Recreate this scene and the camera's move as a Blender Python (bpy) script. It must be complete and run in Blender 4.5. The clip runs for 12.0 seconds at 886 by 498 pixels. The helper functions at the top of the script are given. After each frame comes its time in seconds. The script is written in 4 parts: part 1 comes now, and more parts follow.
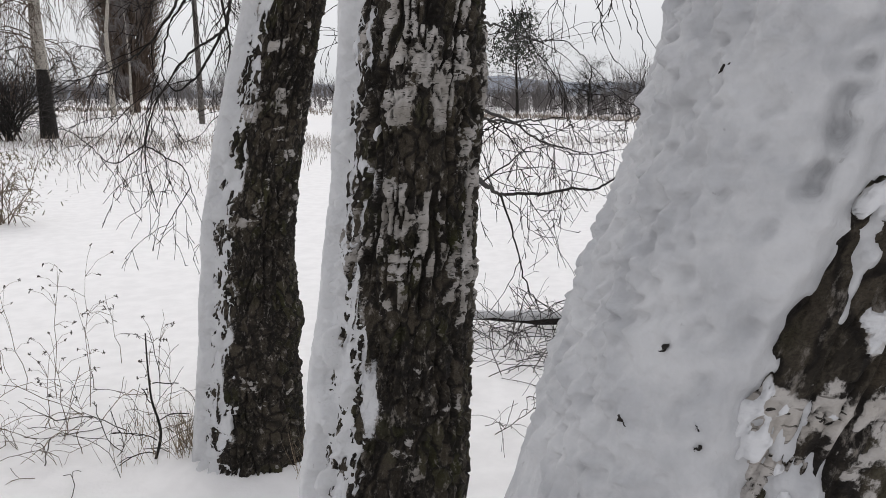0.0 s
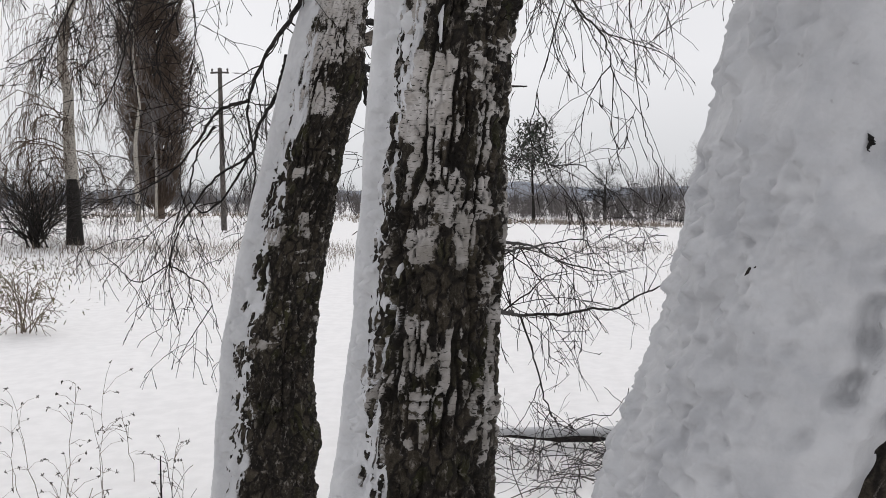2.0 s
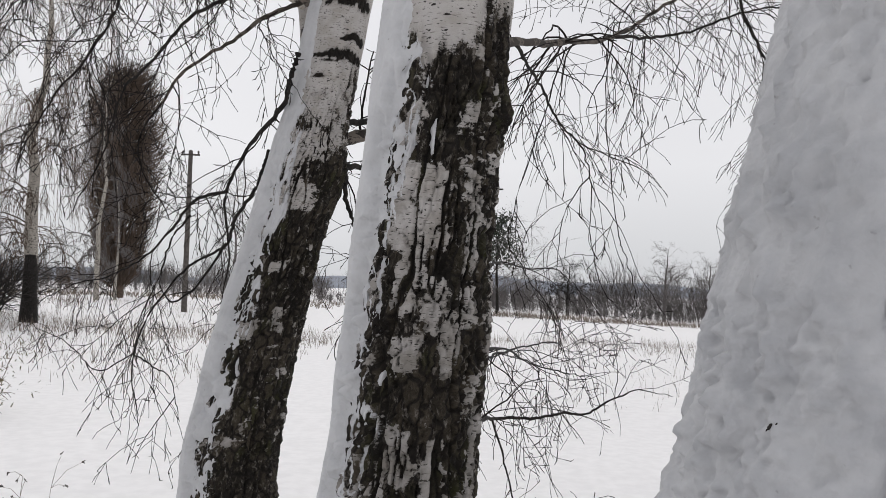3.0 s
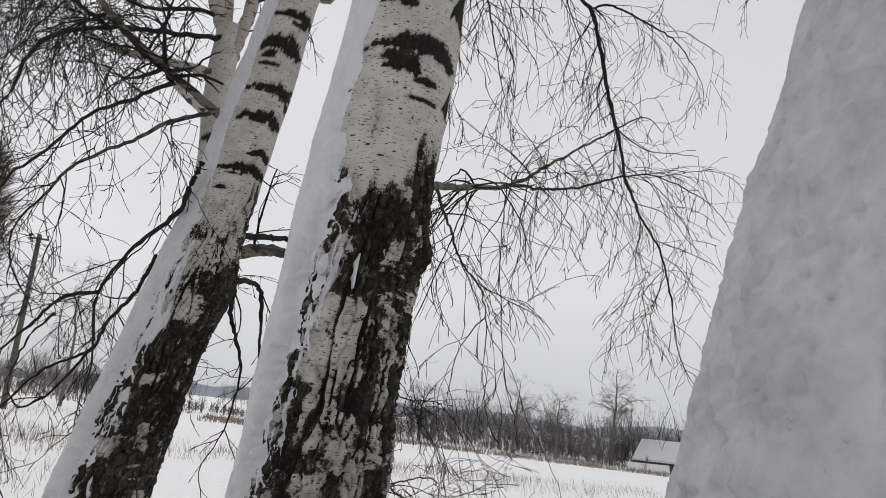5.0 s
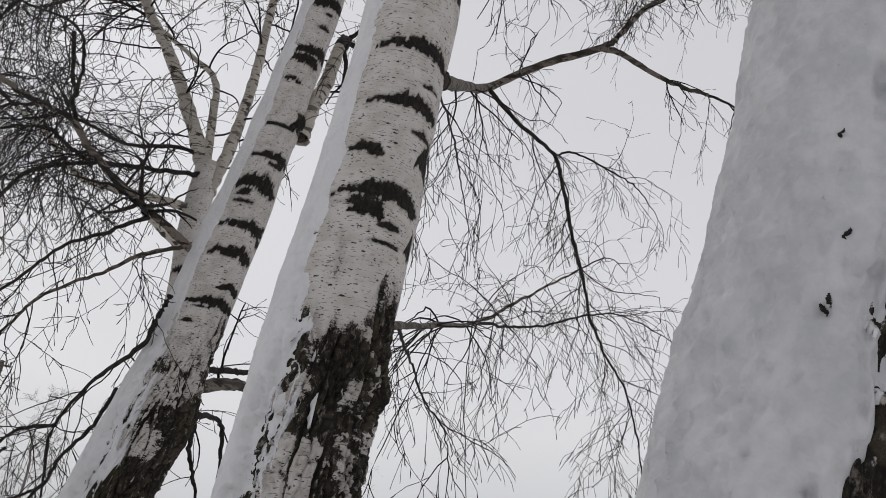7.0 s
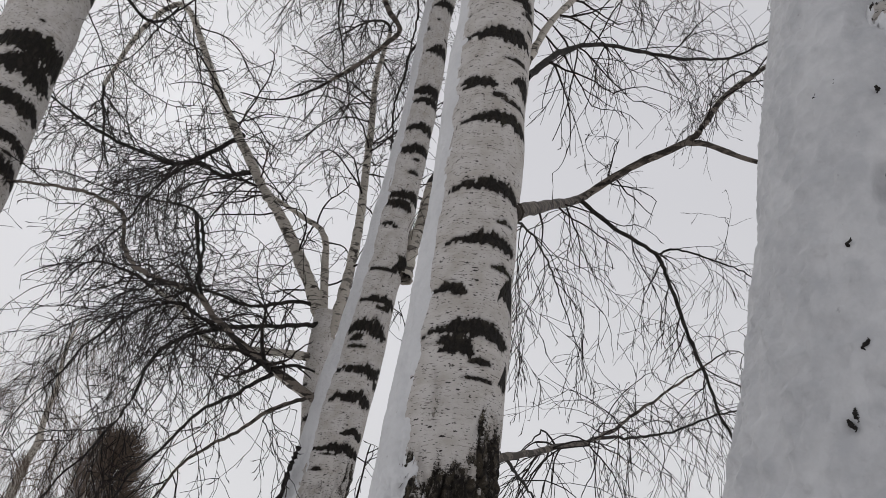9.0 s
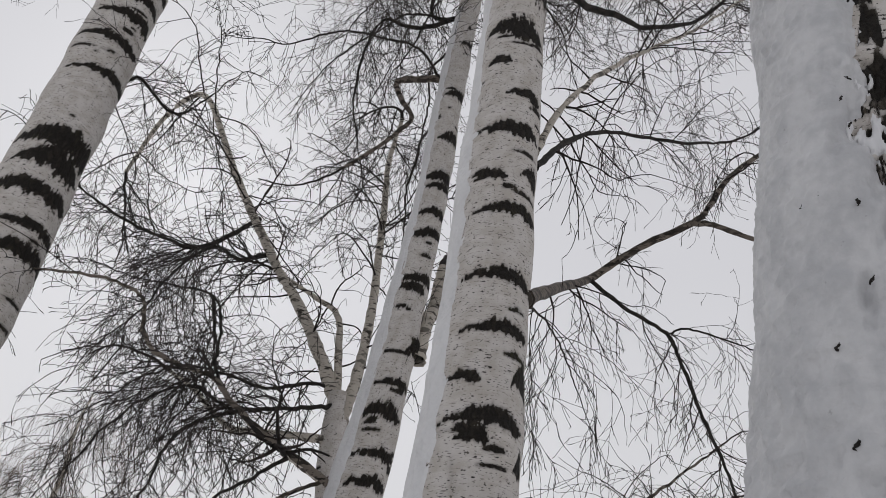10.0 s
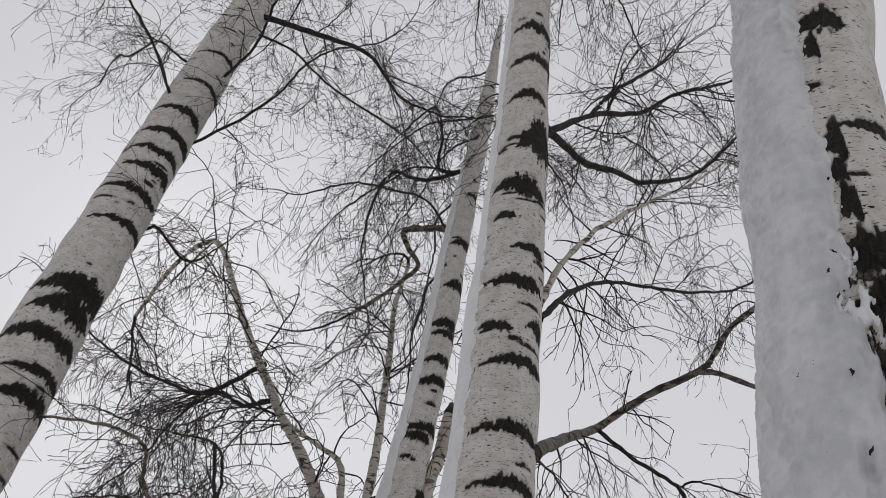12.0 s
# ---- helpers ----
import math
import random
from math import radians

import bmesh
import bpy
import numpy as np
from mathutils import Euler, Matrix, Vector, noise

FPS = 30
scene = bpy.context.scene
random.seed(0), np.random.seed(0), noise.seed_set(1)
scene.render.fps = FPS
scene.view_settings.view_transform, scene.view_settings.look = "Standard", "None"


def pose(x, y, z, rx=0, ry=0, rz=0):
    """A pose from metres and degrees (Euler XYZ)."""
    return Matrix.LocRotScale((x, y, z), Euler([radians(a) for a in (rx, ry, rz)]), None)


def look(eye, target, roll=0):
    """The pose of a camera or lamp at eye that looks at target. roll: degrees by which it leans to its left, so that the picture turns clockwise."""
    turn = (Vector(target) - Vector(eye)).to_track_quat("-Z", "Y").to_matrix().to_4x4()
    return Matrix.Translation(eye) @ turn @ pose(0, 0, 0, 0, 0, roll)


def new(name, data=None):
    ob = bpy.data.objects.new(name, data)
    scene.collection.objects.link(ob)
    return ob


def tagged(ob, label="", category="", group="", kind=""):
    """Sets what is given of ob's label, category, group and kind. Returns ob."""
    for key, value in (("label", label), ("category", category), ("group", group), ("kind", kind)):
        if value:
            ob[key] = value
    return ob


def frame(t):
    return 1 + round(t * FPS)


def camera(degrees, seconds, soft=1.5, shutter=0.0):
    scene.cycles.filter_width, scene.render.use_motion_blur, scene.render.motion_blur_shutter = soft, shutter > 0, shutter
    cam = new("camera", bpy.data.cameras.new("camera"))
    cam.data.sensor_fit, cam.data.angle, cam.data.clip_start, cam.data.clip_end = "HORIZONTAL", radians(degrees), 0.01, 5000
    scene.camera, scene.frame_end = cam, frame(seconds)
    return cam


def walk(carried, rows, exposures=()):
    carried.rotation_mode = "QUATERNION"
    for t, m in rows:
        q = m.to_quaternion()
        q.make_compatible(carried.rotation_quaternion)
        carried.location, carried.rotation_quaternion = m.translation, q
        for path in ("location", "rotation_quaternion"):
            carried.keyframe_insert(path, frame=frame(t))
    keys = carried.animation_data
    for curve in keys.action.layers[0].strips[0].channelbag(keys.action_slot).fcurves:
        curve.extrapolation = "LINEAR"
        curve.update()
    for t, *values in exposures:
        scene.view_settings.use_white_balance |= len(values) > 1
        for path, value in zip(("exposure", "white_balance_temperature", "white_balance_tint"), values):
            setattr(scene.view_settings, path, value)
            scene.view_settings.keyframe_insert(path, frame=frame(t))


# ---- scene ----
cam = camera(59.3, 12.0, soft=0.8)
PATH = [
    (0, (-0.072, -0.491, 1.59), (-0.078, 1.471, 1.202), -0.5),
    (0.5, (-0.087, -0.492, 1.606), (-0.141, 1.479, 1.268), -1.0),
    (1, (-0.087, -0.497, 1.63), (-0.15, 1.486, 1.377), -1.2),
    (1.5, (-0.085, -0.492, 1.648), (-0.131, 1.497, 1.442), -0.5),
    (2, (-0.082, -0.488, 1.668), (-0.13, 1.507, 1.544), -0.6),
    (2.5, (-0.101, -0.484, 1.689), (-0.096, 1.515, 1.628), 0.3),
    (2.7, (-0.112, -0.492, 1.699), (-0.088, 1.508, 1.708), 1.0),
    (4.3, (-0.249, -0.469, 1.741), (-0.069, 1.502, 2.031), 3.2),
    (4.5, (-0.259, -0.5, 1.736), (-0.021, 1.462, 2.043), 4.1),
    (5, (-0.269, -0.496, 1.751), (0.101, 1.423, 2.176), 5.7),
    (5.5, (-0.268, -0.504, 1.755), (0.206, 1.371, 2.262), 6.8),
    (6, (-0.27, -0.515, 1.756), (0.218, 1.336, 2.336), 7.2),
    (6.5, (-0.264, -0.525, 1.758), (0.191, 1.302, 2.433), 7.6),
    (7, (-0.243, -0.556, 1.764), (0.134, 1.259, 2.515), 6.4),
    (7.2, (-0.227, -0.572, 1.768), (0.103, 1.256, 2.512), 5.8),
    (8.8, (-0.155, -0.671, 1.775), (-0.103, 1.091, 2.72), 2.8),
    (9, (-0.144, -0.673, 1.791), (-0.124, 1.067, 2.777), 2.9),
    (9.5, (-0.153, -0.716, 1.788), (-0.146, 0.989, 2.834), 2.8),
    (10, (-0.154, -0.763, 1.786), (-0.172, 0.876, 2.931), 3.1),
    (10.5, (-0.158, -0.788, 1.785), (-0.193, 0.814, 2.981), 3.7),
    (11, (-0.156, -0.795, 1.789), (-0.178, 0.752, 3.058), 3.5),
    (11.5, (-0.155, -0.804, 1.793), (-0.19, 0.671, 3.143), 3.9),
    (12, (-0.164, -0.83, 1.78), (-0.21, 0.578, 3.2), 4.2),
]
walk(cam, [(t, look(eye, target, roll)) for t, eye, target, roll in PATH],
     exposures=[(0, 0.19), (2.5, 0.12), (4.5, -0.02), (7.0, -0.10), (9.0, -0.14), (12.0, -0.13)])

# ---- world, sun, exposure ----
world = bpy.data.worlds.new("overcast")
scene.world = world
world.use_nodes = True
wt = world.node_tree
wt.nodes.clear()
w_sky = wt.nodes.new("ShaderNodeTexSky")
w_sky.sky_type, w_sky.sun_disc = "NISHITA", False
w_sky.sun_elevation, w_sky.sun_rotation = radians(39), radians(-25)
w_sky.dust_density = 4.0
w_hue = wt.nodes.new("ShaderNodeHueSaturation")
w_hue.inputs["Saturation"].default_value = 0.12
w_bg = wt.nodes.new("ShaderNodeBackground")
w_bg.inputs["Strength"].default_value = 0.004
w_co = wt.nodes.new("ShaderNodeTexCoord")
w_sep = wt.nodes.new("ShaderNodeSeparateXYZ")
w_ramp = wt.nodes.new("ShaderNodeValToRGB")
w_ramp.color_ramp.elements[0].position, w_ramp.color_ramp.elements[0].color = 0.0, (0.57, 0.58, 0.60, 1)
w_ramp.color_ramp.elements[1].position, w_ramp.color_ramp.elements[1].color = 0.55, (0.653, 0.652, 0.688, 1)
w_mid = w_ramp.color_ramp.elements.new(0.16)
w_mid.color = (0.722, 0.722, 0.746, 1)
w_cl = wt.nodes.new("ShaderNodeTexNoise")
w_cl.inputs["Scale"].default_value, w_cl.inputs["Detail"].default_value = 1.6, 4.0
w_map = wt.nodes.new("ShaderNodeMapRange")
w_map.inputs["From Min"].default_value, w_map.inputs["From Max"].default_value = 0.3, 0.7
w_map.inputs["To Min"].default_value, w_map.inputs["To Max"].default_value = 0.95, 1.05
w_bg2 = wt.nodes.new("ShaderNodeBackground")
w_add = wt.nodes.new("ShaderNodeAddShader")
w_out = wt.nodes.new("ShaderNodeOutputWorld")
for a, b in ((w_sky.outputs[0], w_hue.inputs["Color"]), (w_hue.outputs[0], w_bg.inputs["Color"]), (w_co.outputs["Generated"], w_sep.inputs[0]),
             (w_sep.outputs["Z"], w_ramp.inputs[0]), (w_ramp.outputs[0], w_bg2.inputs["Color"]), (w_co.outputs["Generated"], w_cl.inputs["Vector"]),
             (w_cl.outputs[0], w_map.inputs[0]), (w_map.outputs[0], w_bg2.inputs["Strength"]), (w_bg.outputs[0], w_add.inputs[0]),
             (w_bg2.outputs[0], w_add.inputs[1]), (w_add.outputs[0], w_out.inputs["Surface"])):
    wt.links.new(a, b)

sun_data = bpy.data.lights.new("sun", "SUN")
sun_data.energy, sun_data.angle, sun_data.color = 0.95, radians(50), (1.0, 0.97, 0.93)
sun = new("sun", sun_data)
sun.matrix_world = look((-14, 30, 27), (0, 0, 0))

# ---- noise ----
RNG = np.random.default_rng(7)
PERM = np.concatenate([RNG.permutation(256)] * 3)
GRADS = RNG.normal(size=(256, 3))
GRADS /= np.linalg.norm(GRADS, axis=1)[:, None]


def perlin(p):
    """Gradient noise of the places p (n x 3), about -1 to 1."""
    p = np.asarray(p, float)
    i = np.floor(p).astype(int)
    f = p - i
    i &= 255
    u = f * f * f * (f * (f * 6 - 15) + 10)
    total = np.zeros(len(p))
    for dx in (0, 1):
        for dy in (0, 1):
            for dz in (0, 1):
                h = PERM[PERM[PERM[(i[:, 0] + dx) & 255] + ((i[:, 1] + dy) & 255)] + ((i[:, 2] + dz) & 255)]
                g = (GRADS[h] * (f - (dx, dy, dz))).sum(1)
                w = (u[:, 0] if dx else 1 - u[:, 0]) * (u[:, 1] if dy else 1 - u[:, 1]) * (u[:, 2] if dz else 1 - u[:, 2])
                total += w * g
    return total * 1.5


def step(a, b, x):
    t = np.clip((np.asarray(x, float) - a) / (b - a), 0, 1)
    return t * t * (3 - 2 * t)


# ---- materials ----
def material(name, rough=0.8):
    m = bpy.data.materials.new(name)
    m.use_nodes = True
    b = m.node_tree.nodes["Principled BSDF"]
    b.inputs["Roughness"].default_value = rough
    b.inputs["Specular IOR Level"].default_value = 0.25
    return m, m.node_tree, b


def node(nt, kind, **sets):
    n = nt.nodes.new("ShaderNode" + kind)
    for k, v in sets.items():
        n.inputs[k.replace("_", " ")].default_value = v
    return n


def noise_of(nt, vector, scale, detail=4.0, rough=0.55):
    n = node(nt, "TexNoise", Scale=scale, Detail=detail, Roughness=rough)
    if vector is not None:
        nt.links.new(vector, n.inputs["Vector"])
    return n.outputs[0]


def spread(nt, value, a, b, c=0.0, d=1.0):
    n = nt.nodes.new("ShaderNodeMapRange")
    n.interpolation_type = "SMOOTHSTEP"
    for k, v in zip(("From Min", "From Max", "To Min", "To Max"), (a, b, c, d)):
        n.inputs[k].default_value = v
    nt.links.new(value, n.inputs[0])
    return n.outputs[0]


def blend(nt, fac, a, b, mode="MIX"):
    n = nt.nodes.new("ShaderNodeMix")
    n.data_type, n.blend_type = "RGBA", mode
    for sock, v in ((n.inputs[0], fac), (n.inputs[6], a), (n.inputs[7], b)):
        if isinstance(v, (int, float)):
            sock.default_value = v
        elif isinstance(v, tuple):
            sock.default_value = (*v, 1)
        else:
            nt.links.new(v, sock)
    return n.outputs[2]


def calc(nt, op, a, b=None):
    n = nt.nodes.new("ShaderNodeMath")
    n.operation = op
    for sock, v in zip(n.inputs, (a, b)):
        if isinstance(v, (int, float)):
            sock.default_value = v
        elif v is not None:
            nt.links.new(v, sock)
    return n.outputs[0]


def bump(nt, b, height, strength, distance):
    n = node(nt, "Bump", Strength=strength, Distance=distance)
    nt.links.new(height, n.inputs["Height"])
    nt.links.new(n.outputs[0], b.inputs["Normal"])


def coords(nt, kind="Object", scale=None):
    c = nt.nodes.new("ShaderNodeTexCoord").outputs[kind]
    if scale:
        m = node(nt, "Mapping", Scale=scale)
        nt.links.new(c, m.inputs["Vector"])
        c = m.outputs[0]
    return c


def snow_material(name, tone, grit, relief, depth=0.012):
    """Snow; a mesh attribute greys it in patches, for thin icy snow and for dimmer light."""
    m, nt, b = material(name, 0.75)
    c = coords(nt)
    big, lump, fine = noise_of(nt, c, 7.0), noise_of(nt, c, 70.0, 2.0, 0.45), noise_of(nt, c, 220.0, 2.0)
    grey, speck = noise_of(nt, coords(nt, "Object", (26, 26, 18)), 1.0, 5.0, 0.6), noise_of(nt, c, 60.0, 3.0)
    thin = nt.nodes.new("ShaderNodeAttribute")
    thin.attribute_name = "thin"
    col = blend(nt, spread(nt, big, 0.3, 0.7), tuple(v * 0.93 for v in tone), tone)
    # the attribute's grey puts the near birch's weaker light into the snow colour
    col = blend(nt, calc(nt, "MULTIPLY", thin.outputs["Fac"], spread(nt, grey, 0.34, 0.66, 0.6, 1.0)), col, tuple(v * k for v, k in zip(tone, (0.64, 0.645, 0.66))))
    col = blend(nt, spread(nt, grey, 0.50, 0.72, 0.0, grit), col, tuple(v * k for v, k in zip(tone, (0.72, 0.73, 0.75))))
    col = blend(nt, spread(nt, speck, 0.71, 0.76, 0.0, grit), col, (0.12, 0.11, 0.10))
    nt.links.new(col, b.inputs["Base Color"])
    h = calc(nt, "ADD", lump, calc(nt, "MULTIPLY", fine, 0.12))
    bump(nt, b, h, relief, depth)
    return m


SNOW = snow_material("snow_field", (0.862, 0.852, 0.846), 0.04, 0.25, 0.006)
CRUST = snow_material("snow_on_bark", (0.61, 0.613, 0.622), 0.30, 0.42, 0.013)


def bark_material(name, white=(0.50, 0.478, 0.46)):
    """Birch bark: the mesh says where it is dark and furrowed; lenticels, peel and moss come from the coordinates round the trunk."""
    m, nt, b = material(name, 0.85)
    uv = coords(nt, "UV")
    wide = node(nt, "Mapping", Scale=(38, 210, 1))
    nt.links.new(uv, wide.inputs["Vector"])
    wide2 = node(nt, "Mapping", Scale=(5, 40, 1), Location=(3, 7, 0))
    nt.links.new(uv, wide2.inputs["Vector"])
    dark = nt.nodes.new("ShaderNodeAttribute")
    dark.attribute_name = "dark"
    deep = nt.nodes.new("ShaderNodeAttribute")
    deep.attribute_name = "deep"
    dash, peel = noise_of(nt, wide.outputs[0], 1.0, 2.0), noise_of(nt, wide2.outputs[0], 1.0, 4.0)
    stain, fine = noise_of(nt, uv, 14.0, 5.0), noise_of(nt, uv, 130.0, 4.0)
    blot = noise_of(nt, uv, 42.0, 3.0, 0.6)
    col = blend(nt, spread(nt, stain, 0.35, 0.68), white, tuple(v * k for v, k in zip(white, (0.80, 0.78, 0.74))))
    col = blend(nt, spread(nt, peel, 0.5, 0.72, 0.0, 0.45), col, tuple(min(1, v * 1.18) for v in white))
    col = blend(nt, spread(nt, dash, 0.61, 0.66, 0.0, 0.7), col, (0.075, 0.064, 0.055))
    for size, keep, big, place in (((27, 74, 1), 0.48, 0.15, (5, 1, 0)), ((62, 190, 1), 0.40, 0.17, (2, 8, 0))):
        spot_at = node(nt, "Mapping", Scale=size, Location=place)
        nt.links.new(uv, spot_at.inputs["Vector"])
        spot = nt.nodes.new("ShaderNodeTexVoronoi")
        spot.inputs["Scale"].default_value = 1.0
        nt.links.new(spot_at.outputs[0], spot.inputs["Vector"])
        pick = nt.nodes.new("ShaderNodeSeparateColor")
        nt.links.new(spot.outputs["Color"], pick.inputs[0])
        edge = calc(nt, "ADD", spot.outputs["Distance"], calc(nt, "MULTIPLY", calc(nt, "SUBTRACT", fine, 0.5), 0.7))
        there = calc(nt, "MULTIPLY", spread(nt, edge, big, big + 0.05, 1.0, 0.0), spread(nt, pick.outputs[0], keep, keep + 0.02))
        col = blend(nt, there, col, (0.014, 0.011, 0.009))
    col = blend(nt, spread(nt, blot, 0.69, 0.72, 0.0, 0.9), col, (0.03, 0.024, 0.02))
    col = blend(nt, spread(nt, noise_of(nt, uv, 380.0, 4.0, 0.7), 0.4, 0.7, 0.0, 0.22), col, tuple(v * 0.5 for v in white))
    tall = node(nt, "Mapping", Scale=(52, 20, 1), Location=(1, 2, 0))
    nt.links.new(uv, tall.inputs["Vector"])
    chip = noise_of(nt, tall.outputs[0], 1.0, 8.0, 0.72)
    tall2 = node(nt, "Mapping", Scale=(150, 60, 1), Location=(4, 3, 0))
    nt.links.new(uv, tall2.inputs["Vector"])
    chip2 = noise_of(nt, tall2.outputs[0], 1.0, 4.0, 0.65)
    plate = node(nt, "Mapping", Scale=(34, 13, 1), Location=(2, 5, 0))
    bent = nt.nodes.new("ShaderNodeVectorMath")
    bent.operation = "MULTIPLY_ADD"
    warp = nt.nodes.new("ShaderNodeTexNoise")
    warp.inputs["Scale"].default_value = 30.0
    nt.links.new(uv, warp.inputs["Vector"])
    nt.links.new(warp.outputs["Color"], bent.inputs[0])
    bent.inputs[1].default_value = (0.03, 0.05, 0.0)
    nt.links.new(uv, bent.inputs[2])
    nt.links.new(bent.outputs[0], plate.inputs["Vector"])
    cell = nt.nodes.new("ShaderNodeTexVoronoi")
    cell.inputs["Scale"].default_value = 1.0
    nt.links.new(plate.outputs[0], cell.inputs["Vector"])
    tone = nt.nodes.new("ShaderNodeSeparateColor")
    nt.links.new(cell.outputs["Color"], tone.inputs[0])
    rim = nt.nodes.new("ShaderNodeTexVoronoi")
    rim.feature = "DISTANCE_TO_EDGE"
    rim.inputs["Scale"].default_value = 1.0
    nt.links.new(plate.outputs[0], rim.inputs["Vector"])
    crack = spread(nt, rim.outputs["Distance"], 0.02, 0.14, 1.0, 0.0)
    old = blend(nt, spread(nt, tone.outputs[0], 0.15, 0.95), (0.017, 0.014, 0.0105), (0.066, 0.054, 0.039))
    old = blend(nt, spread(nt, chip2, 0.48, 0.64, 0.0, 0.7), old, (0.092, 0.078, 0.060))
    old = blend(nt, calc(nt, "MULTIPLY", spread(nt, tone.outputs[1], 0.2, 0.9), spread(nt, noise_of(nt, uv, 6.0, 4.0), 0.46, 0.66, 0.0, 0.8)), old, (0.040, 0.042, 0.013))
    old = blend(nt, spread(nt, noise_of(nt, uv, 420.0, 4.0, 0.7), 0.45, 0.65, 0.0, 0.55), old, (0.014, 0.012, 0.009))
    old = blend(nt, calc(nt, "MULTIPLY", crack, 0.85), old, (0.010, 0.008, 0.007))
    flake = calc(nt, "MULTIPLY", spread(nt, chip, 0.55, 0.66, 0.0, 0.85), calc(nt, "SUBTRACT", 1.0, deep.outputs["Fac"]))
    old = blend(nt, flake, old, blend(nt, stain, (0.14, 0.12, 0.10), (0.38, 0.35, 0.315)))
    aged = nt.nodes.new("ShaderNodeAttribute")
    aged.attribute_name = "aged"
    worn_or_dimmed = calc(nt, "MULTIPLY", aged.outputs["Fac"], spread(nt, stain, 0.3, 0.7, 0.35, 0.9))
    col = blend(nt, worn_or_dimmed, col, blend(nt, 0.62, col, (0.10, 0.09, 0.075)))
    rag = calc(nt, "ADD", calc(nt, "SUBTRACT", fine, 0.5), calc(nt, "MULTIPLY", calc(nt, "SUBTRACT", chip, 0.5), 1.5))
    edge = calc(nt, "ADD", dark.outputs["Fac"], calc(nt, "MULTIPLY", rag, 1.1))
    col = blend(nt, spread(nt, edge, 0.38, 0.60), col, old)
    col = blend(nt, deep.outputs["Fac"], col, (0.011, 0.009, 0.0075))
    rime = nt.nodes.new("ShaderNodeAttribute")
    rime.attribute_name = "rime"
    col = blend(nt, spread(nt, calc(nt, "ADD", rime.outputs["Fac"], calc(nt, "MULTIPLY", calc(nt, "SUBTRACT", fine, 0.5), 0.5)), 0.42, 0.56), col, (0.60, 0.605, 0.62))
    nt.links.new(col, b.inputs["Base Color"])
    h = calc(nt, "ADD", calc(nt, "MULTIPLY", fine, calc(nt, "ADD", dark.outputs["Fac"], 0.12)), calc(nt, "MULTIPLY", dash, -0.15))
    h = calc(nt, "ADD", h, calc(nt, "MULTIPLY", peel, 0.25))
    h = calc(nt, "ADD", h, calc(nt, "MULTIPLY", chip, calc(nt, "MULTIPLY", dark.outputs["Fac"], 1.3)))
    h = calc(nt, "SUBTRACT", h, calc(nt, "MULTIPLY", crack, calc(nt, "MULTIPLY", dark.outputs["Fac"], 0.6)))
    bump(nt, b, h, 0.9, 0.012)
    return m


BARK = bark_material("birch_bark")


def wood_material(name, a, c, scale=60.0, rough=0.85):
    m, nt, b = material(name, rough)
    v = coords(nt)
    rnd = nt.nodes.new("ShaderNodeNewGeometry").outputs["Random Per Island"]
    col = blend(nt, spread(nt, noise_of(nt, v, scale), 0.35, 0.65), a, c)
    col = blend(nt, spread(nt, rnd, 0.0, 1.0, 0.0, 0.5), col, tuple(x * 0.55 for x in a))
    nt.links.new(col, b.inputs["Base Color"])
    bump(nt, b, noise_of(nt, v, scale * 3), 0.4, 0.004)
    return m


TWIG = wood_material("birch_twig", (0.013, 0.010, 0.009), (0.030, 0.023, 0.020), 40.0)
LIMB = wood_material("dark_limb", (0.010, 0.009, 0.008), (0.042, 0.036, 0.032), 28.0)


def stem_material(name, pale, dark, cut=0.54):
    m, nt, b = material(name, 0.8)
    v = coords(nt, "Object", (13, 13, 36))
    w = coords(nt, "Object", (30, 30, 130))
    col = blend(nt, spread(nt, noise_of(nt, v, 1.0, 4.0), cut, cut + 0.06), pale, dark)
    col = blend(nt, spread(nt, noise_of(nt, w, 1.0, 2.0), 0.60, 0.66, 0.0, 0.8), col, dark)
    col = blend(nt, spread(nt, noise_of(nt, coords(nt), 5.0), 0.35, 0.65, 0.0, 0.5), col, tuple(x * 0.6 for x in pale))
    nt.links.new(col, b.inputs["Base Color"])
    return m


STEM = stem_material("pale_birch_stem", (0.44, 0.405, 0.355), (0.030, 0.025, 0.021))
LIMB_BARK = stem_material("birch_limb_bark", (0.15, 0.127, 0.108), (0.018, 0.015, 0.012), 0.47)
POPLAR = wood_material("poplar_twig", (0.085, 0.062, 0.047), (0.145, 0.108, 0.084), 3.0)
# distance haze is mixed into these two wood colours: paler, greyer, less contrast
FAR_HAZED_WOOD = wood_material("far_hazed_twig", (0.145, 0.132, 0.128), (0.225, 0.208, 0.203), 0.3)
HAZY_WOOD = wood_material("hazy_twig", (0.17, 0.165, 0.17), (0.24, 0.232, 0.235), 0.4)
NEEDLE = wood_material("needle_clump", (0.045, 0.055, 0.045), (0.085, 0.095, 0.075), 3.0)
STRAW = wood_material("dry_grass", (0.20, 0.155, 0.105), (0.34, 0.28, 0.205), 6.0)
REED = wood_material("dry_reed", (0.20, 0.165, 0.135), (0.33, 0.285, 0.24), 2.0)
WEED = wood_material("dry_weed", (0.15, 0.115, 0.085), (0.26, 0.21, 0.16), 12.0)
LEAF = wood_material("olive_leaf", (0.10, 0.092, 0.045), (0.20, 0.175, 0.095), 9.0)
POLE_WOOD = wood_material("weathered_pole", (0.085, 0.075, 0.068), (0.16, 0.145, 0.132), 7.0)
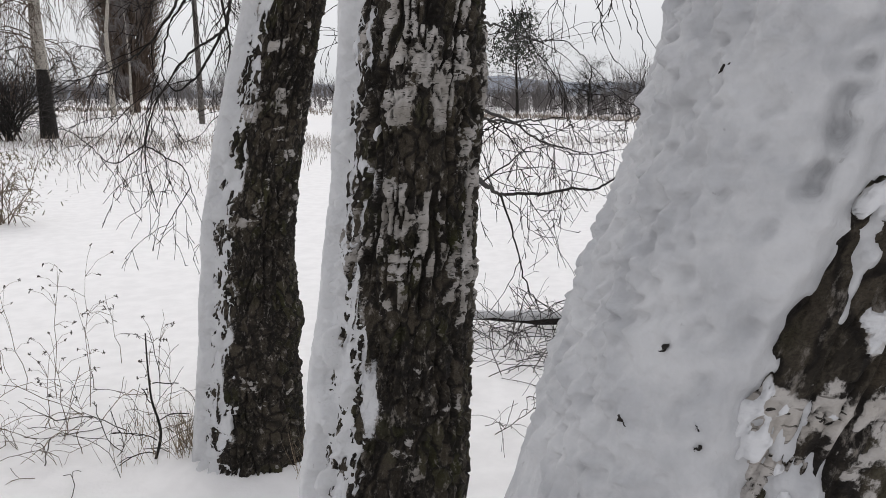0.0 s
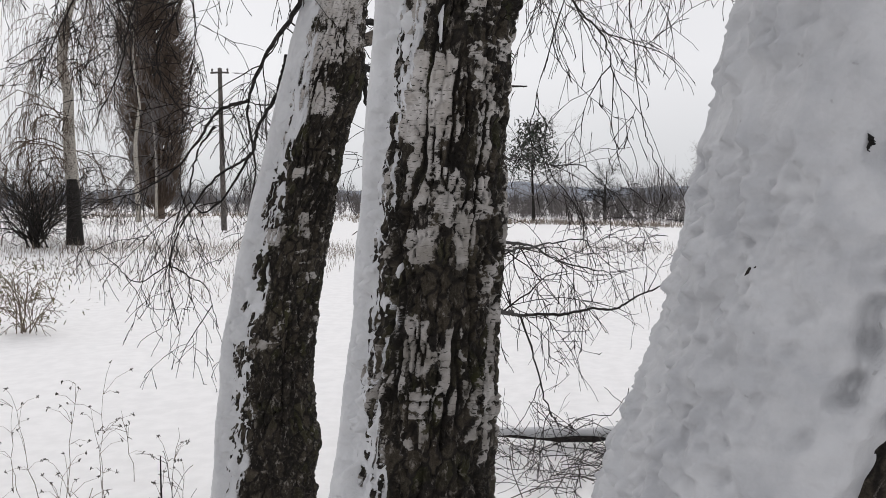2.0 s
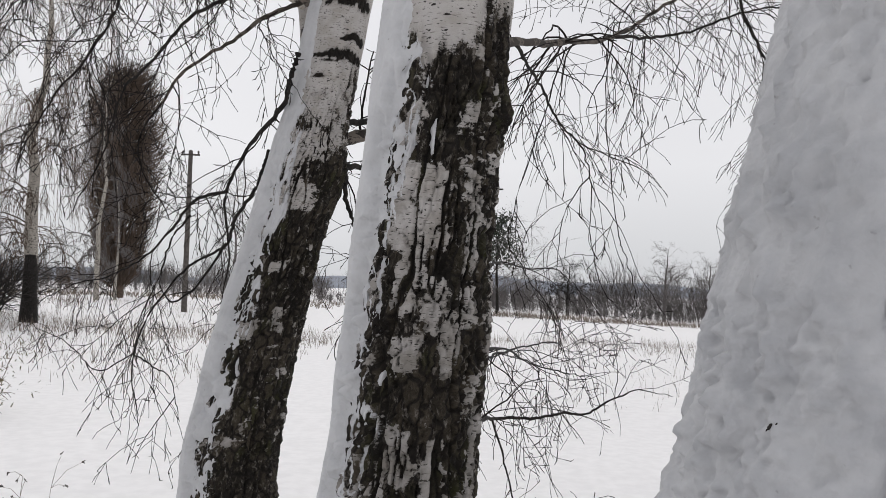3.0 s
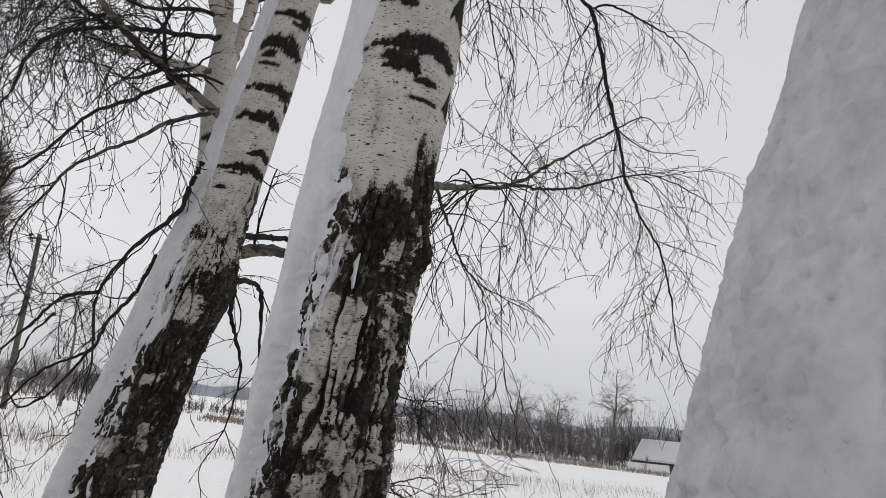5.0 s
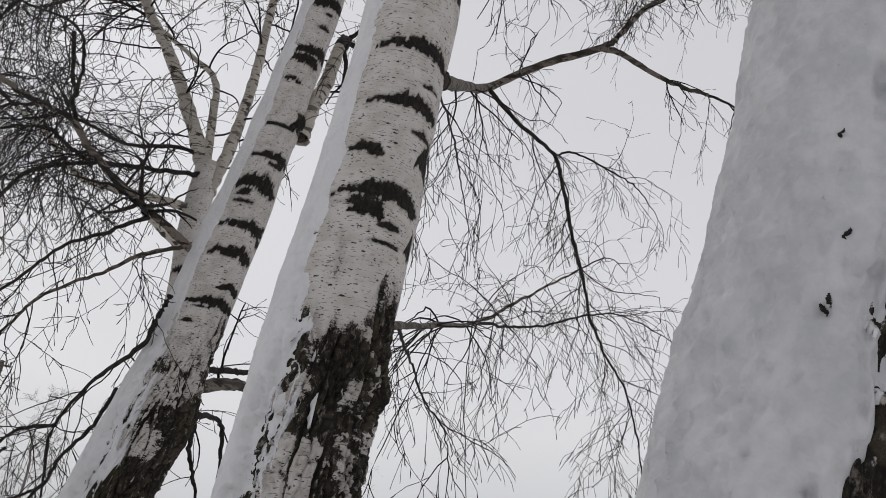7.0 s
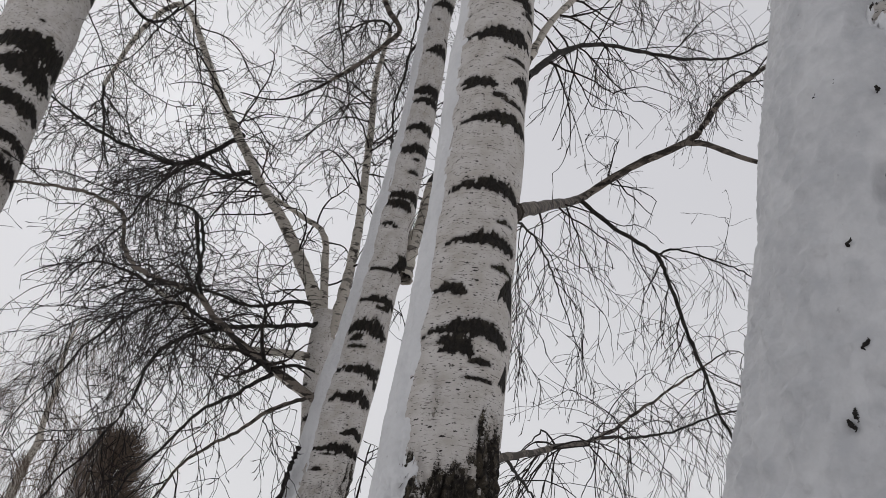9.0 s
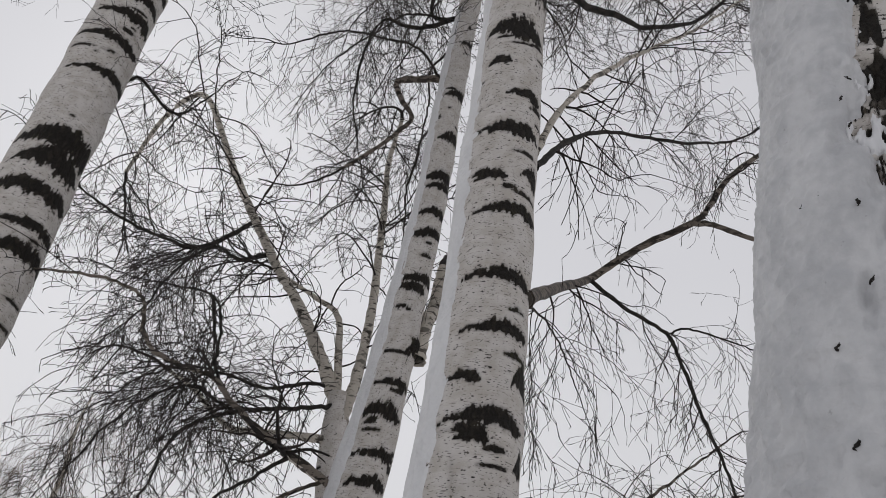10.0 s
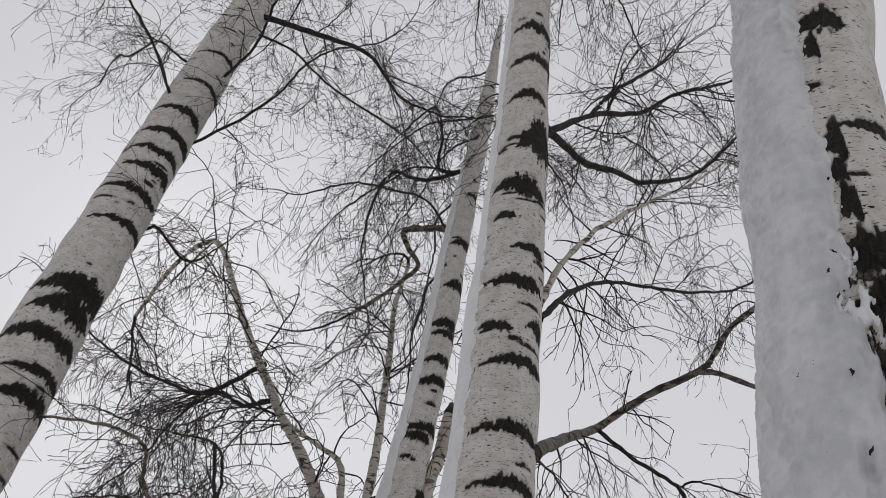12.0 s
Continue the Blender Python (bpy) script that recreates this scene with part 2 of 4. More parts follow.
WALL = wood_material("dark_board_wall", (0.075, 0.062, 0.052), (0.13, 0.11, 0.095), 4.0)
# blue of the air between is painted into the hill colour
HILL = wood_material("hazed_hill", (0.25, 0.28, 0.33), (0.31, 0.34, 0.39), 0.01)


# ---- mesh helpers ----
def mesh_object(name, verts, faces, mat, parent=None, label="", smooth=True):
    me = bpy.data.meshes.new(name)
    verts, faces = np.asarray(verts, np.float32), np.asarray(faces, np.int32)
    n, k = faces.shape
    me.vertices.add(len(verts))
    me.vertices.foreach_set("co", verts.ravel())
    me.loops.add(n * k)
    me.loops.foreach_set("vertex_index", faces.ravel())
    me.polygons.add(n)
    me.polygons.foreach_set("loop_start", np.arange(0, n * k, k, dtype=np.int32))
    me.polygons.foreach_set("use_smooth", np.full(n, smooth))
    me.update(calc_edges=True)
    me.validate()
    me.materials.append(mat)
    ob = new(name, me)
    if parent:
        ob.parent = parent
        ob.matrix_parent_inverse = parent.matrix_basis.inverted()
    if label:
        tagged(ob, label)
    return ob


def thing(name, place, label, category, group="", kind=""):
    ob = new(name)
    ob.empty_display_size = 0.2
    ob.matrix_basis = Matrix.Translation(place)
    return tagged(ob, label, category, group, kind)


class Tubes:
    """Gathers tapered tubes, to be made one mesh."""

    def __init__(self):
        self.verts, self.faces, self.count = [], [], 0

    def add(self, pts, radii, sides=3, cap=False):
        pts = np.asarray(pts, float)
        n = len(pts)
        tan = np.gradient(pts, axis=0)
        tan /= np.linalg.norm(tan, axis=1)[:, None] + 1e-9
        ref = np.where(np.abs(tan[:, 2:3]) > 0.9, (1.0, 0.0, 0.0), (0.0, 0.0, 1.0))
        s = np.cross(tan, ref)
        s /= np.linalg.norm(s, axis=1)[:, None] + 1e-9
        w = np.cross(s, tan)
        a = np.arange(sides) * (2 * math.pi / sides)
        ring = pts[:, None] + np.asarray(radii, float)[:, None, None] * (np.cos(a)[None, :, None] * s[:, None] + np.sin(a)[None, :, None] * w[:, None])
        self.verts.append(ring.reshape(-1, 3))
        i, j = np.meshgrid(np.arange(n - 1), np.arange(sides), indexing="ij")
        j2 = (j + 1) % sides
        f = np.stack([i * sides + j, i * sides + j2, (i + 1) * sides + j2, (i + 1) * sides + j], -1).reshape(-1, 4) + self.count
        self.faces.append(f)
        self.count += n * sides

    def blade(self, foot, tip, width):
        foot, tip = np.asarray(foot, float), np.asarray(tip, float)
        d = tip - foot
        s = np.array((-d[1] + 0.3, d[0] + 0.2, 0.0))
        s *= width / (np.linalg.norm(s) + 1e-9)
        mid = foot + d * 0.55 + (d[0] * 0.1, d[1] * 0.1, 0.05 * d[2])
        self.verts.append(np.array([foot - s, foot + s, mid + s * 0.8, mid - s * 0.8, tip + s * 0.2, tip - s * 0.2]))
        c = self.count
        self.faces.append(np.array([[c, c + 1, c + 2, c + 3], [c + 3, c + 2, c + 4, c + 5]]))
        self.count += 6

    def make(self, name, mat, parent=None, label=""):
        return mesh_object(name, np.concatenate(self.verts), np.concatenate(self.faces), mat, parent, label)


def smooth_line(pts, per=6):
    """A Catmull-Rom line through the points."""
    p = np.asarray(pts, float)
    p = np.vstack([2 * p[0] - p[1], p, 2 * p[-1] - p[-2]])
    out = []
    for i in range(1, len(p) - 2):
        t = np.linspace(0, 1, per, endpoint=False)[:, None]
        out.append(0.5 * (2 * p[i] + (p[i + 1] - p[i - 1]) * t + (2 * p[i - 1] - 5 * p[i] + 4 * p[i + 1] - p[i + 2]) * t ** 2
                          + (3 * p[i] - p[i - 1] - 3 * p[i + 1] + p[i + 2]) * t ** 3))
    return np.vstack(out + [p[-2:-1]])


# ---- ground ----
MOUNDS = [(-0.97, 2.92, 0.42, 0.13), (-0.26, 1.45, 0.40, 0.12), (0.05, 0.22, 0.4, 0.12), (-1.1, 3.9, 0.4, 0.12), (-2.7, 2.3, 0.5, 0.14), (-1.5, 3.3, 0.5, 0.06)]


def ground_z(x, y):
    x, y = np.atleast_1d(np.asarray(x, float)), np.atleast_1d(np.asarray(y, float))
    q = np.stack([x, y, np.zeros_like(x)], 1)
    z = 0.05 * perlin(q * 0.35) + 0.015 * perlin(q * 1.7 + 5.0)
    z += 0.5 * step(6, 20, -x) * step(14, 34, y) - 1.1 * step(0, 45, x) * step(25, 75, y) - 0.25 * step(30, 70, y)
    z += 0.10 * perlin(q * 0.09 + 9.0) * step(8, 25, np.hypot(x, y))
    for mx, my, s, h in MOUNDS:
        z += h * np.exp(-((x - mx) ** 2 + (y - my) ** 2) / (s * s))
    return z - 0.04 - 0.11 * (1 - step(4, 16, y)) - 0.013 * np.clip(x, -14, 14)


rad = np.concatenate([[0.0], np.geomspace(0.25, 2500, 150)])
ang = np.linspace(0, 2 * math.pi, 240, endpoint=False)
gx, gy = (rad[:, None] * np.cos(ang)).ravel(), (rad[:, None] * np.sin(ang)).ravel() + 2.0
gi, gj = np.meshgrid(np.arange(len(rad) - 1), np.arange(240), indexing="ij")
gf = np.stack([gi * 240 + gj, (gi + 1) * 240 + gj, (gi + 1) * 240 + (gj + 1) % 240, gi * 240 + (gj + 1) % 240], -1).reshape(-1, 4)
ground = mesh_object("ground", np.stack([gx, gy, ground_z(gx, gy)], 1), gf, SNOW)
tagged(ground, "flat field under fresh white snow", "snow", kind="structure")


# ---- birches ----
def grid_mesh(name, pos, closed, mat, parent, uvs=None, attrs=None, label=""):
    """A mesh of rows x columns of points; closed: the columns run round."""
    nr, nc, _ = pos.shape
    cols = nc if closed else nc - 1
    i, j = np.meshgrid(np.arange(nr - 1), np.arange(cols), indexing="ij")
    j2 = (j + 1) % nc
    f = np.stack([i * nc + j, i * nc + j2, (i + 1) * nc + j2, (i + 1) * nc + j], -1).reshape(-1, 4)
    ob = mesh_object(name, pos.reshape(-1, 3), f, mat, parent, label)
    me = ob.data
    if uvs is not None:
        u, v, wrap = uvs
        uu = np.broadcast_to(u, (nr, nc)).ravel()[f].copy()
        vv = np.broadcast_to(v, (nr, nc)).ravel()[f]
        if closed:
            last = (j.ravel() == nc - 1)
            uu[last, 1] += wrap
            uu[last, 2] += wrap
        lay = me.uv_layers.new(name="round")
        lay.data.foreach_set("uv", np.stack([uu, vv], -1).astype(np.float32).ravel())
    for key, val in (attrs or {}).items():
        at = me.attributes.new(key, "FLOAT", "POINT")
        at.data.foreach_set("value", np.asarray(val, np.float32).ravel())
    return ob


def trunk_line(prof, z):
    """Centre and radius at the heights z, eased between the rows (z, x, y, r) of the profile."""
    p = np.asarray(prof, float)
    zz = np.linspace(p[0, 0], p[-1, 0], 400)
    k = np.hanning(25)
    k /= k.sum()
    out = []
    for c in (1, 2, 3):
        v = np.interp(zz, p[:, 0], p[:, c])
        pad = np.concatenate([2 * v[0] - v[12:0:-1], v, 2 * v[-1] - v[-2:-14:-1]])
        out.append(np.interp(z, zz, np.convolve(pad, k, "valid")))
    return out


def birch(label, prof, rows, around, rugged, whites, bands, snow, seed, lumps=1.0, snow_cols=0.62, rag=1.0, grain=1.0, relief=1.0, knots=(), patches=(), worn_or_dimmed=0.15, sink=-0.003, ease=1.0, age=1.0, group="birches"):
    """A birch: prof rows (z, x, y, r); rows: heights of the rings; rugged (z0, z1): the old bark thins out between these heights;
    bands (z, degrees from the front, half width in degrees, half height); snow (middle azimuth, half width to the front, to the back, thickness, z0, z1)."""
    base = (prof[0][1], prof[0][2], 0.0)
    tree = thing("birch_tree", base, label, "birch tree", group)
    z = np.asarray(rows)
    cx, cy, r = trunk_line(prof, z)
    a0, a1, fine_cols, rough_cols = around
    back = 360 - (a1 - a0)
    head = max(2, int(rough_cols * (a0 - 90) / back))
    a = np.radians(np.concatenate([np.linspace(90, a0, head, endpoint=False), np.linspace(a0, a1, fine_cols, endpoint=False), np.linspace(a1, 450, rough_cols - head, endpoint=False)]))
    around = len(a)
    A, Z = np.meshgrid(a, z)
    R = np.repeat(r[:, None], around, 1)
    r0 = float(np.median(r))
    q = np.stack([np.cos(A) * r0, np.sin(A) * r0, Z], -1).reshape(-1, 3) + seed * 13.7
    shape = A.shape
    n_big, n_mid, n_fine = perlin(q * 5).reshape(shape), perlin(q * 17).reshape(shape), perlin(q * 55).reshape(shape)
    n_tall = perlin(q * (26, 26, 7)).reshape(shape)
    rug = 1 - step(rugged[0], rugged[1], Z + 0.22 * n_big + 0.10 * n_tall)
    lag = 0.35 * perlin(q * 12 + 4).reshape(shape)
    qs = (q + np.stack([lag.ravel() * 0.022] * 3, 1)) * grain
    f1, f2 = np.abs(perlin(qs * (19, 19, 2.8) + 1)).reshape(shape), np.abs(perlin(qs * (44, 44, 8) + 2)).reshape(shape)
    whole = step(-0.30, 0.10, perlin(q * (9, 9, 6) + 11).reshape(shape))
    f3, f4 = np.abs(perlin(qs * (13, 13, 27) + 3)).reshape(shape), np.abs(perlin(qs * (85, 85, 34) + 5)).reshape(shape)
    furrow = np.maximum.reduce([(0.6 + 0.4 * whole) * (1 - step(0.02, 0.14, f1)), (0.35 + 0.5 * whole) * (1 - step(0.01, 0.12, f2)), 0.6 * (1 - step(0.0, 0.09, f3)), 0.30 * (1 - step(0.0, 0.14, f4))]) * (0.45 + 0.55 * min(1.0, relief))
    n_flat = perlin(q * (20, 20, 60) + 8).reshape(shape)
    more = np.zeros(shape)
    for pz, deg, half, high in patches:
        da = ((A - math.radians(270 + deg) + math.pi) % (2 * math.pi) - math.pi) / math.radians(half)
        more += 0.62 * (1 - step(0.6, 1.3, np.maximum(np.abs(da), np.abs(Z - pz) / high)))
    pale = step(-0.25, 0.35, np.interp(Z, *whites) + more - 0.5 + 0.55 * n_mid + 0.35 * n_big + 0.30 * n_fine + 0.25 * n_flat)
    dark = rug * (1 - pale * (1 - step(0.35, 0.75, furrow)))
    deep = rug * step(0.6, 1.0, furrow) * 0.85
    ridge = perlin(q * (60, 60, 22) + 6).reshape(shape)
    band = np.zeros(shape)
    n_spot = perlin(q * (90, 90, 40) + 7).reshape(shape)
    for bz, deg, half, high in bands:
        half, high = half * 1.5, high * 1.15
        da = ((A - math.radians(276 + deg) + math.pi) % (2 * math.pi) - math.pi) / math.radians(half)
        side = np.clip(da, -1, 1)
        tall = high * (0.30 + 0.70 * (side + 1) * 0.62) * np.sqrt(np.clip(1.02 - side * side, 0.02, 1))
        dz = (Z - bz + 0.55 * high * da * da + 0.35 * high * n_tall) / tall
        d = np.abs(dz) + 6 * np.clip(np.abs(da) - 1, 0, 9) + 0.45 * n_fine + 0.45 * n_spot + 0.3 * n_mid
        band = np.maximum(band, 1 - step(0.5, 1.3, d))
    few = np.random.default_rng(seed + 40)
    for _ in range(int((z[-1] - rugged[0]) * 9)):
        bz, deg, half, high = few.uniform(rugged[0], z[-1]), few.uniform(-100, 100), few.uniform(8, 34), few.uniform(0.004, 0.016)
        da = ((A - math.radians(270 + deg) + math.pi) % (2 * math.pi) - math.pi) / math.radians(half)
        dz = (Z - bz + 0.4 * high * da * da) / high
        band = np.maximum(band, 0.9 * (1 - step(0.45, 1.2, np.sqrt(da ** 2 + dz ** 2) + 0.4 * n_mid + 0.3 * n_fine)))
    dark = np.maximum(dark, band)
    deep = np.maximum(deep, band * (0.72 + 0.28 * step(-0.35, 0.35, n_fine + 0.5 * n_mid)))
    lump = np.zeros(shape)
    for kz, deg, size, high in knots:
        da = ((A - math.radians(270 + deg) + math.pi) % (2 * math.pi) - math.pi) * r0
        g = np.exp(-(da ** 2 + ((Z - kz) * 0.8) ** 2) / size ** 2)
        lump += high * g
        dark = np.maximum(dark, step(0.25, 0.7, g + 0.3 * n_mid))
    rime = np.zeros(shape)
    if snow:
        edge_half = np.interp(Z, *snow[1]) if isinstance(snow[1], tuple) else snow[1]
        past = (np.degrees(A) - snow[0] + 180) % 360 - 180 - edge_half
        vein = np.maximum(1 - step(0.07, 0.18, f1), 0.95 * (1 - step(0.05, 0.16, f2))) * step(-0.55, -0.1, n_mid + 0.6 * n_big)
        if not ease:
            vein = step(0.34, 0.50, n_mid + 0.75 * n_fine + 0.6 * n_spot)
        rime = rug * vein * step(-30, -8, past) * (1 - step(22, 58, past + 18 * n_big))
        dark, deep = dark * (1 - rime), deep * (1 - rime)
    swell = lump + 0.008 * rime + 0.012 * n_big * (r0 / 0.15) + relief * rug * (0.006 * n_mid + 0.006 * ridge + 0.0055 * n_fine - 0.019 * furrow) + band * (0.004 * n_mid - 0.003)
    RR = R + swell * (0.6 + 0.4 * R / r0)
    pos = np.stack([cx[:, None] + RR * np.cos(A), cy[:, None] + RR * np.sin(A), Z], -1)
    uvs = (((a - math.pi / 2) * r0)[None, :], z[:, None], 2 * math.pi * r0)
    grid_mesh("trunk", pos, True, BARK, tree, uvs, {"dark": dark, "deep": deep, "rime": rime, "aged": rug * np.interp(Z, (1.5, 1.95), (1.15, 0.3)) * age}, "pale peeling birch bark, furrowed and dark below")
    if snow:
        mid, half, back, thick, s0, s1 = snow
        half_max = back
        reach = max(back, max(half[1]) if isinstance(half, tuple) else half) + 42
        sz = z[(z >= s0) & (z <= s1)]
        sa = np.radians(np.linspace(mid - back - 42, mid + reach, int((back + 42 + reach) * snow_cols)))
        SA, SZ = np.meshgrid(sa, sz)
        cx, cy, r = trunk_line(prof, sz)
        q = np.stack([np.cos(SA) * r0, np.sin(SA) * r0, SZ], -1).reshape(-1, 3) + seed * 13.7
        n0, n1, n2, n3 = (perlin(q * k).reshape(SA.shape) for k in (5, 11, 32, 66))
        n4, n5 = perlin(q * (30, 30, 9) + 3).reshape(SA.shape), perlin(q * (52, 52, 11) + 6).reshape(SA.shape)
        front = np.interp(SZ, *half) if isinstance(half, tuple) else half
        turn = np.degrees(SA) - mid
        off = np.abs(turn) + np.where(turn > 0, half_max - front, 0) - half_max
        off += rag * np.interp(SZ, (1.9, 2.8), (1.0, 0.5)) * (8 * n1 + 15 * n4 + 9 * n2 + 14 * n5 + 6 * n3)
        soft = np.interp(off, (-30, 2), (1.0, 0.0))
        high = step(1.95, 2.7, SZ) * ease
        firm = np.interp(off, (-12, -4, 2, 8, 16, 34, 46), (thick, thick * 0.93, thick * 0.6, 0.004, -0.006 - sink, -0.013 - sink, -0.045))
        drift = np.interp(off, (-50, -34, -18, -6, 4, 16, 34, 46), (thick, thick * 0.84, thick * 0.42, thick * 0.14, 0.0005, -0.006, -0.013, -0.045))
        th = (firm * (1 - high) + drift * high)
        th = np.where(th > 0, th * (1 - ease * (1 - np.interp(SZ, (2.2, 3.0, 4.0, 6.0), (1.0, 0.72, 0.5, 0.35)))), th)
        th += soft * lumps * np.interp(SZ, (1.8, 2.4), (1.0, 0.5)) * (0.004 * n1 + 0.006 * n2 + 0.0085 * n3 + 0.005 * perlin(q * 120 + 2).reshape(SA.shape)) + (1 - soft) * (0.004 * n5 + 0.004 * n2)
        # patchy greying, not measured from thickness; painted shade where it is strong
        dim_patch = worn_or_dimmed * (0.55 + 0.45 * step(-0.5, 0.6, perlin(q * (15, 15, 10) + 21).reshape(SA.shape) + 0.5 * n2 + 0.7 * n3 + 0.1))
        rr = r[:, None] * 1.0 + 0.012 * n0 * (r0 / 0.15) + th
        pos = np.stack([cx[:, None] + rr * np.cos(SA), cy[:, None] + rr * np.sin(SA), SZ], -1)
        grid_mesh("snow_crust", pos, False, CRUST, tree, None, {"thin": dim_patch}, label="white wind-packed snow stuck to the bark")
    return tree


TREE_B = [(-0.2, -0.276, 1.45, 0.2683), (-0.062, -0.26, 1.45, 0.2411), (0.524, -0.229, 1.45, 0.203), (1.214, -0.167, 1.45, 0.1704), (2.381, -0.082, 1.45, 0.1466), (3.114, -0.02, 1.45, 0.1385), (4.113, 0.05, 1.45, 0.1341), (5.093, 0.123, 1.45, 0.1238), (6.312, 0.19, 1.45, 0.1178), (9.903, 0.401, 1.5, 0.0535)]
TREE_A = [(-0.2, -0.997, 2.92, 0.2717), (-0.058, -0.984, 2.92, 0.235), (0.506, -0.949, 2.92, 0.2085), (1.036, -0.924, 2.92, 0.1803), (1.502, -0.837, 2.92, 0.1683), (2.009, -0.712, 2.92, 0.1521), (2.557, -0.594, 2.92, 0.1302), (3.046, -0.519, 2.92, 0.1241), (3.544, -0.43, 2.92, 0.1074), (3.994, -0.373, 2.92, 0.0997), (4.752, -0.269, 2.92, 0.0902), (5.47, -0.214, 2.92, 0.0887), (7.196, -0.023, 2.95, 0.0716), (9.184, 0.146, 3.0, 0.012)]
TREE_C = [(-0.2, 0.02, 0.32, 0.25), (0.5, 0.10, 0.29, 0.20), (1.0, 0.186, 0.272, 0.186), (1.2, 0.222, 0.262, 0.182), (1.35, 0.258, 0.254, 0.177), (1.6, 0.331, 0.241, 0.167), (1.8, 0.356, 0.231, 0.155),
          (2.0, 0.394, 0.221, 0.142), (2.25, 0.45, 0.208, 0.135), (2.5, 0.487, 0.196, 0.129), (2.8, 0.539, 0.18, 0.128), (3.2, 0.597, 0.16, 0.127), (3.6, 0.684, 0.139, 0.150), (4.1, 0.785, 0.114, 0.170), (6.5, 1.2, 0.05, 0.15)]
TREE_D = [(-0.2, -2.933, 2.3, 0.3158), (0.427, -2.829, 2.3, 0.2415), (3.518, -2.277, 2.3, 0.1806), (4.114, -2.255, 2.3, 0.1767), (4.716, -2.222, 2.3, 0.1777), (5.89, -2.142, 2.3, 0.1698), (7.414, -2.009, 2.3, 0.1575), (9.705, -1.778, 2.3, 0.1039)]
TREE_T = [(-0.2, -1.262, 3.85, 0.1348), (0.94, -1.177, 3.83, 0.1026), (1.557, -1.033, 3.82, 0.0966), (1.962, -0.932, 3.8, 0.0892), (2.465, -0.797, 3.78, 0.0828), (2.962, -0.774, 3.75, 0.0781), (3.307, -0.803, 3.73, 0.0747), (3.758, -0.795, 3.72, 0.0718)]

# first three rows: tall strips painting the shaded right edge; the rest are bark bands
BANDS_AND_SHADE_B = [(3.109, 84, 9, 0.442), (4.416, 82, 11, 0.599), (5.565, 76, 14, 0.405), (3.805, 1, 26, 0.035), (3.593, -38, 11, 0.021), (3.426, 9, 40, 0.029), (3.158, 6, 37, 0.029), (2.963, 7, 34, 0.024), (2.796, -31, 16, 0.022), (2.816, 56, 13, 0.052), (2.67, 2, 37, 0.031), (2.612, -10, 13, 0.026), (2.553, 61, 8, 0.037), (5.766, 9, 43, 0.066), (5.437, 13, 36, 0.058), (5.08, -3, 33, 0.05), (4.767, 29, 30, 0.176), (4.385, -2, 37, 0.075), (4.181, -28, 14, 0.031), (3.997, 22, 23, 0.029), (3.815, 6, 36, 0.035), (3.573, -23, 17, 0.024), (3.613, 47, 15, 0.042)]
BANDS_A = [(5.17, 30, 40, 0.048), (4.843, 9, 53, 0.053), (4.568, 17, 50, 0.037), (4.416, 14, 54, 0.035), (4.103, 14, 49, 0.036), (4.042, -6, 38, 0.036), (3.902, -24, 25, 0.014), (3.702, 71, 28, 0.066), (3.642, 5, 28, 0.013), (3.463, 18, 43, 0.025), (3.313, 1, 41, 0.054), (3.094, 16, 44, 0.029), (2.955, 12, 42, 0.034), (2.713, 14, 44, 0.027), (2.79, 39, 21, 0.022), (6.081, 71, 57, 0.05), (5.561, 37, 55, 0.043), (4.761, 24, 54, 0.035)]
BANDS_D = [(6.704, 53, 57, 0.029), (6.324, 53, 47, 0.026), (5.98, 29, 45, 0.042), (5.731, 35, 50, 0.045), (5.546, 29, 48, 0.038), (5.392, 38, 41, 0.046), (5.176, 25, 46, 0.039), (4.911, 50, 50, 0.036), (4.408, 31, 52, 0.087), (4.278, 32, 40, 0.084), (4.078, 17, 55, 0.051), (3.879, 49, 44, 0.034), (3.74, 43, 48, 0.047)]
BANDS_C = [(3.42, -24, 16, 0.045), (3.34, -30, 5, 0.07), (3.06, 12, 26, 0.022), (3.02, -24, 6, 0.06), (2.93, -26, 5, 0.05), (2.84, -22, 5, 0.06), (2.72, -18, 20, 0.06), (2.62, -14, 14, 0.05), (2.48, -14, 10, 0.05), (1.99, -22, 12, 0.03)]


def rings(*runs):
    return np.concatenate([np.arange(a, b, s) for a, b, s in runs])


tree_b = birch("thick old birch with snow along one flank", TREE_B, rings((-0.2, 0.5, 0.03), (0.6, 2.6, 0.006), (2.6, 5.2, 0.012), (5.2, 9.5, 0.03)), (185, 365, 138, 30),
               (2.28, 2.47), ([0.0, 0.79, 1.21, 1.75, 1.95, 2.12, 2.26, 2.37], [0.0, 0.16, 0.30, 0.36, 0.42, 0.36, 0.16, 0.12]), BANDS_AND_SHADE_B, (168, ([0.36, 0.52, 0.89, 1.21, 1.54, 1.75, 2.05, 3.11, 4.11], [54, 50, 40, 26, 18, 30, 44, 46, 38]), 54, 0.042, -0.1, 7.5), 1, 0.4, rag=1.2, knots=[(2.16, 78, 0.05, 0.022), (0.63, 80, 0.12, 0.015)],
               patches=[(1.91, -10, 21, 0.09), (1.34, -14, 13, 0.06), (1.33, 18, 7, 0.05), (1.56, -12, 14, 0.05), (1.56, 25, 8, 0.06), (1.73, -20, 10, 0.06), (1.80, 40, 9, 0.14), (1.21, 62, 9, 0.2)])
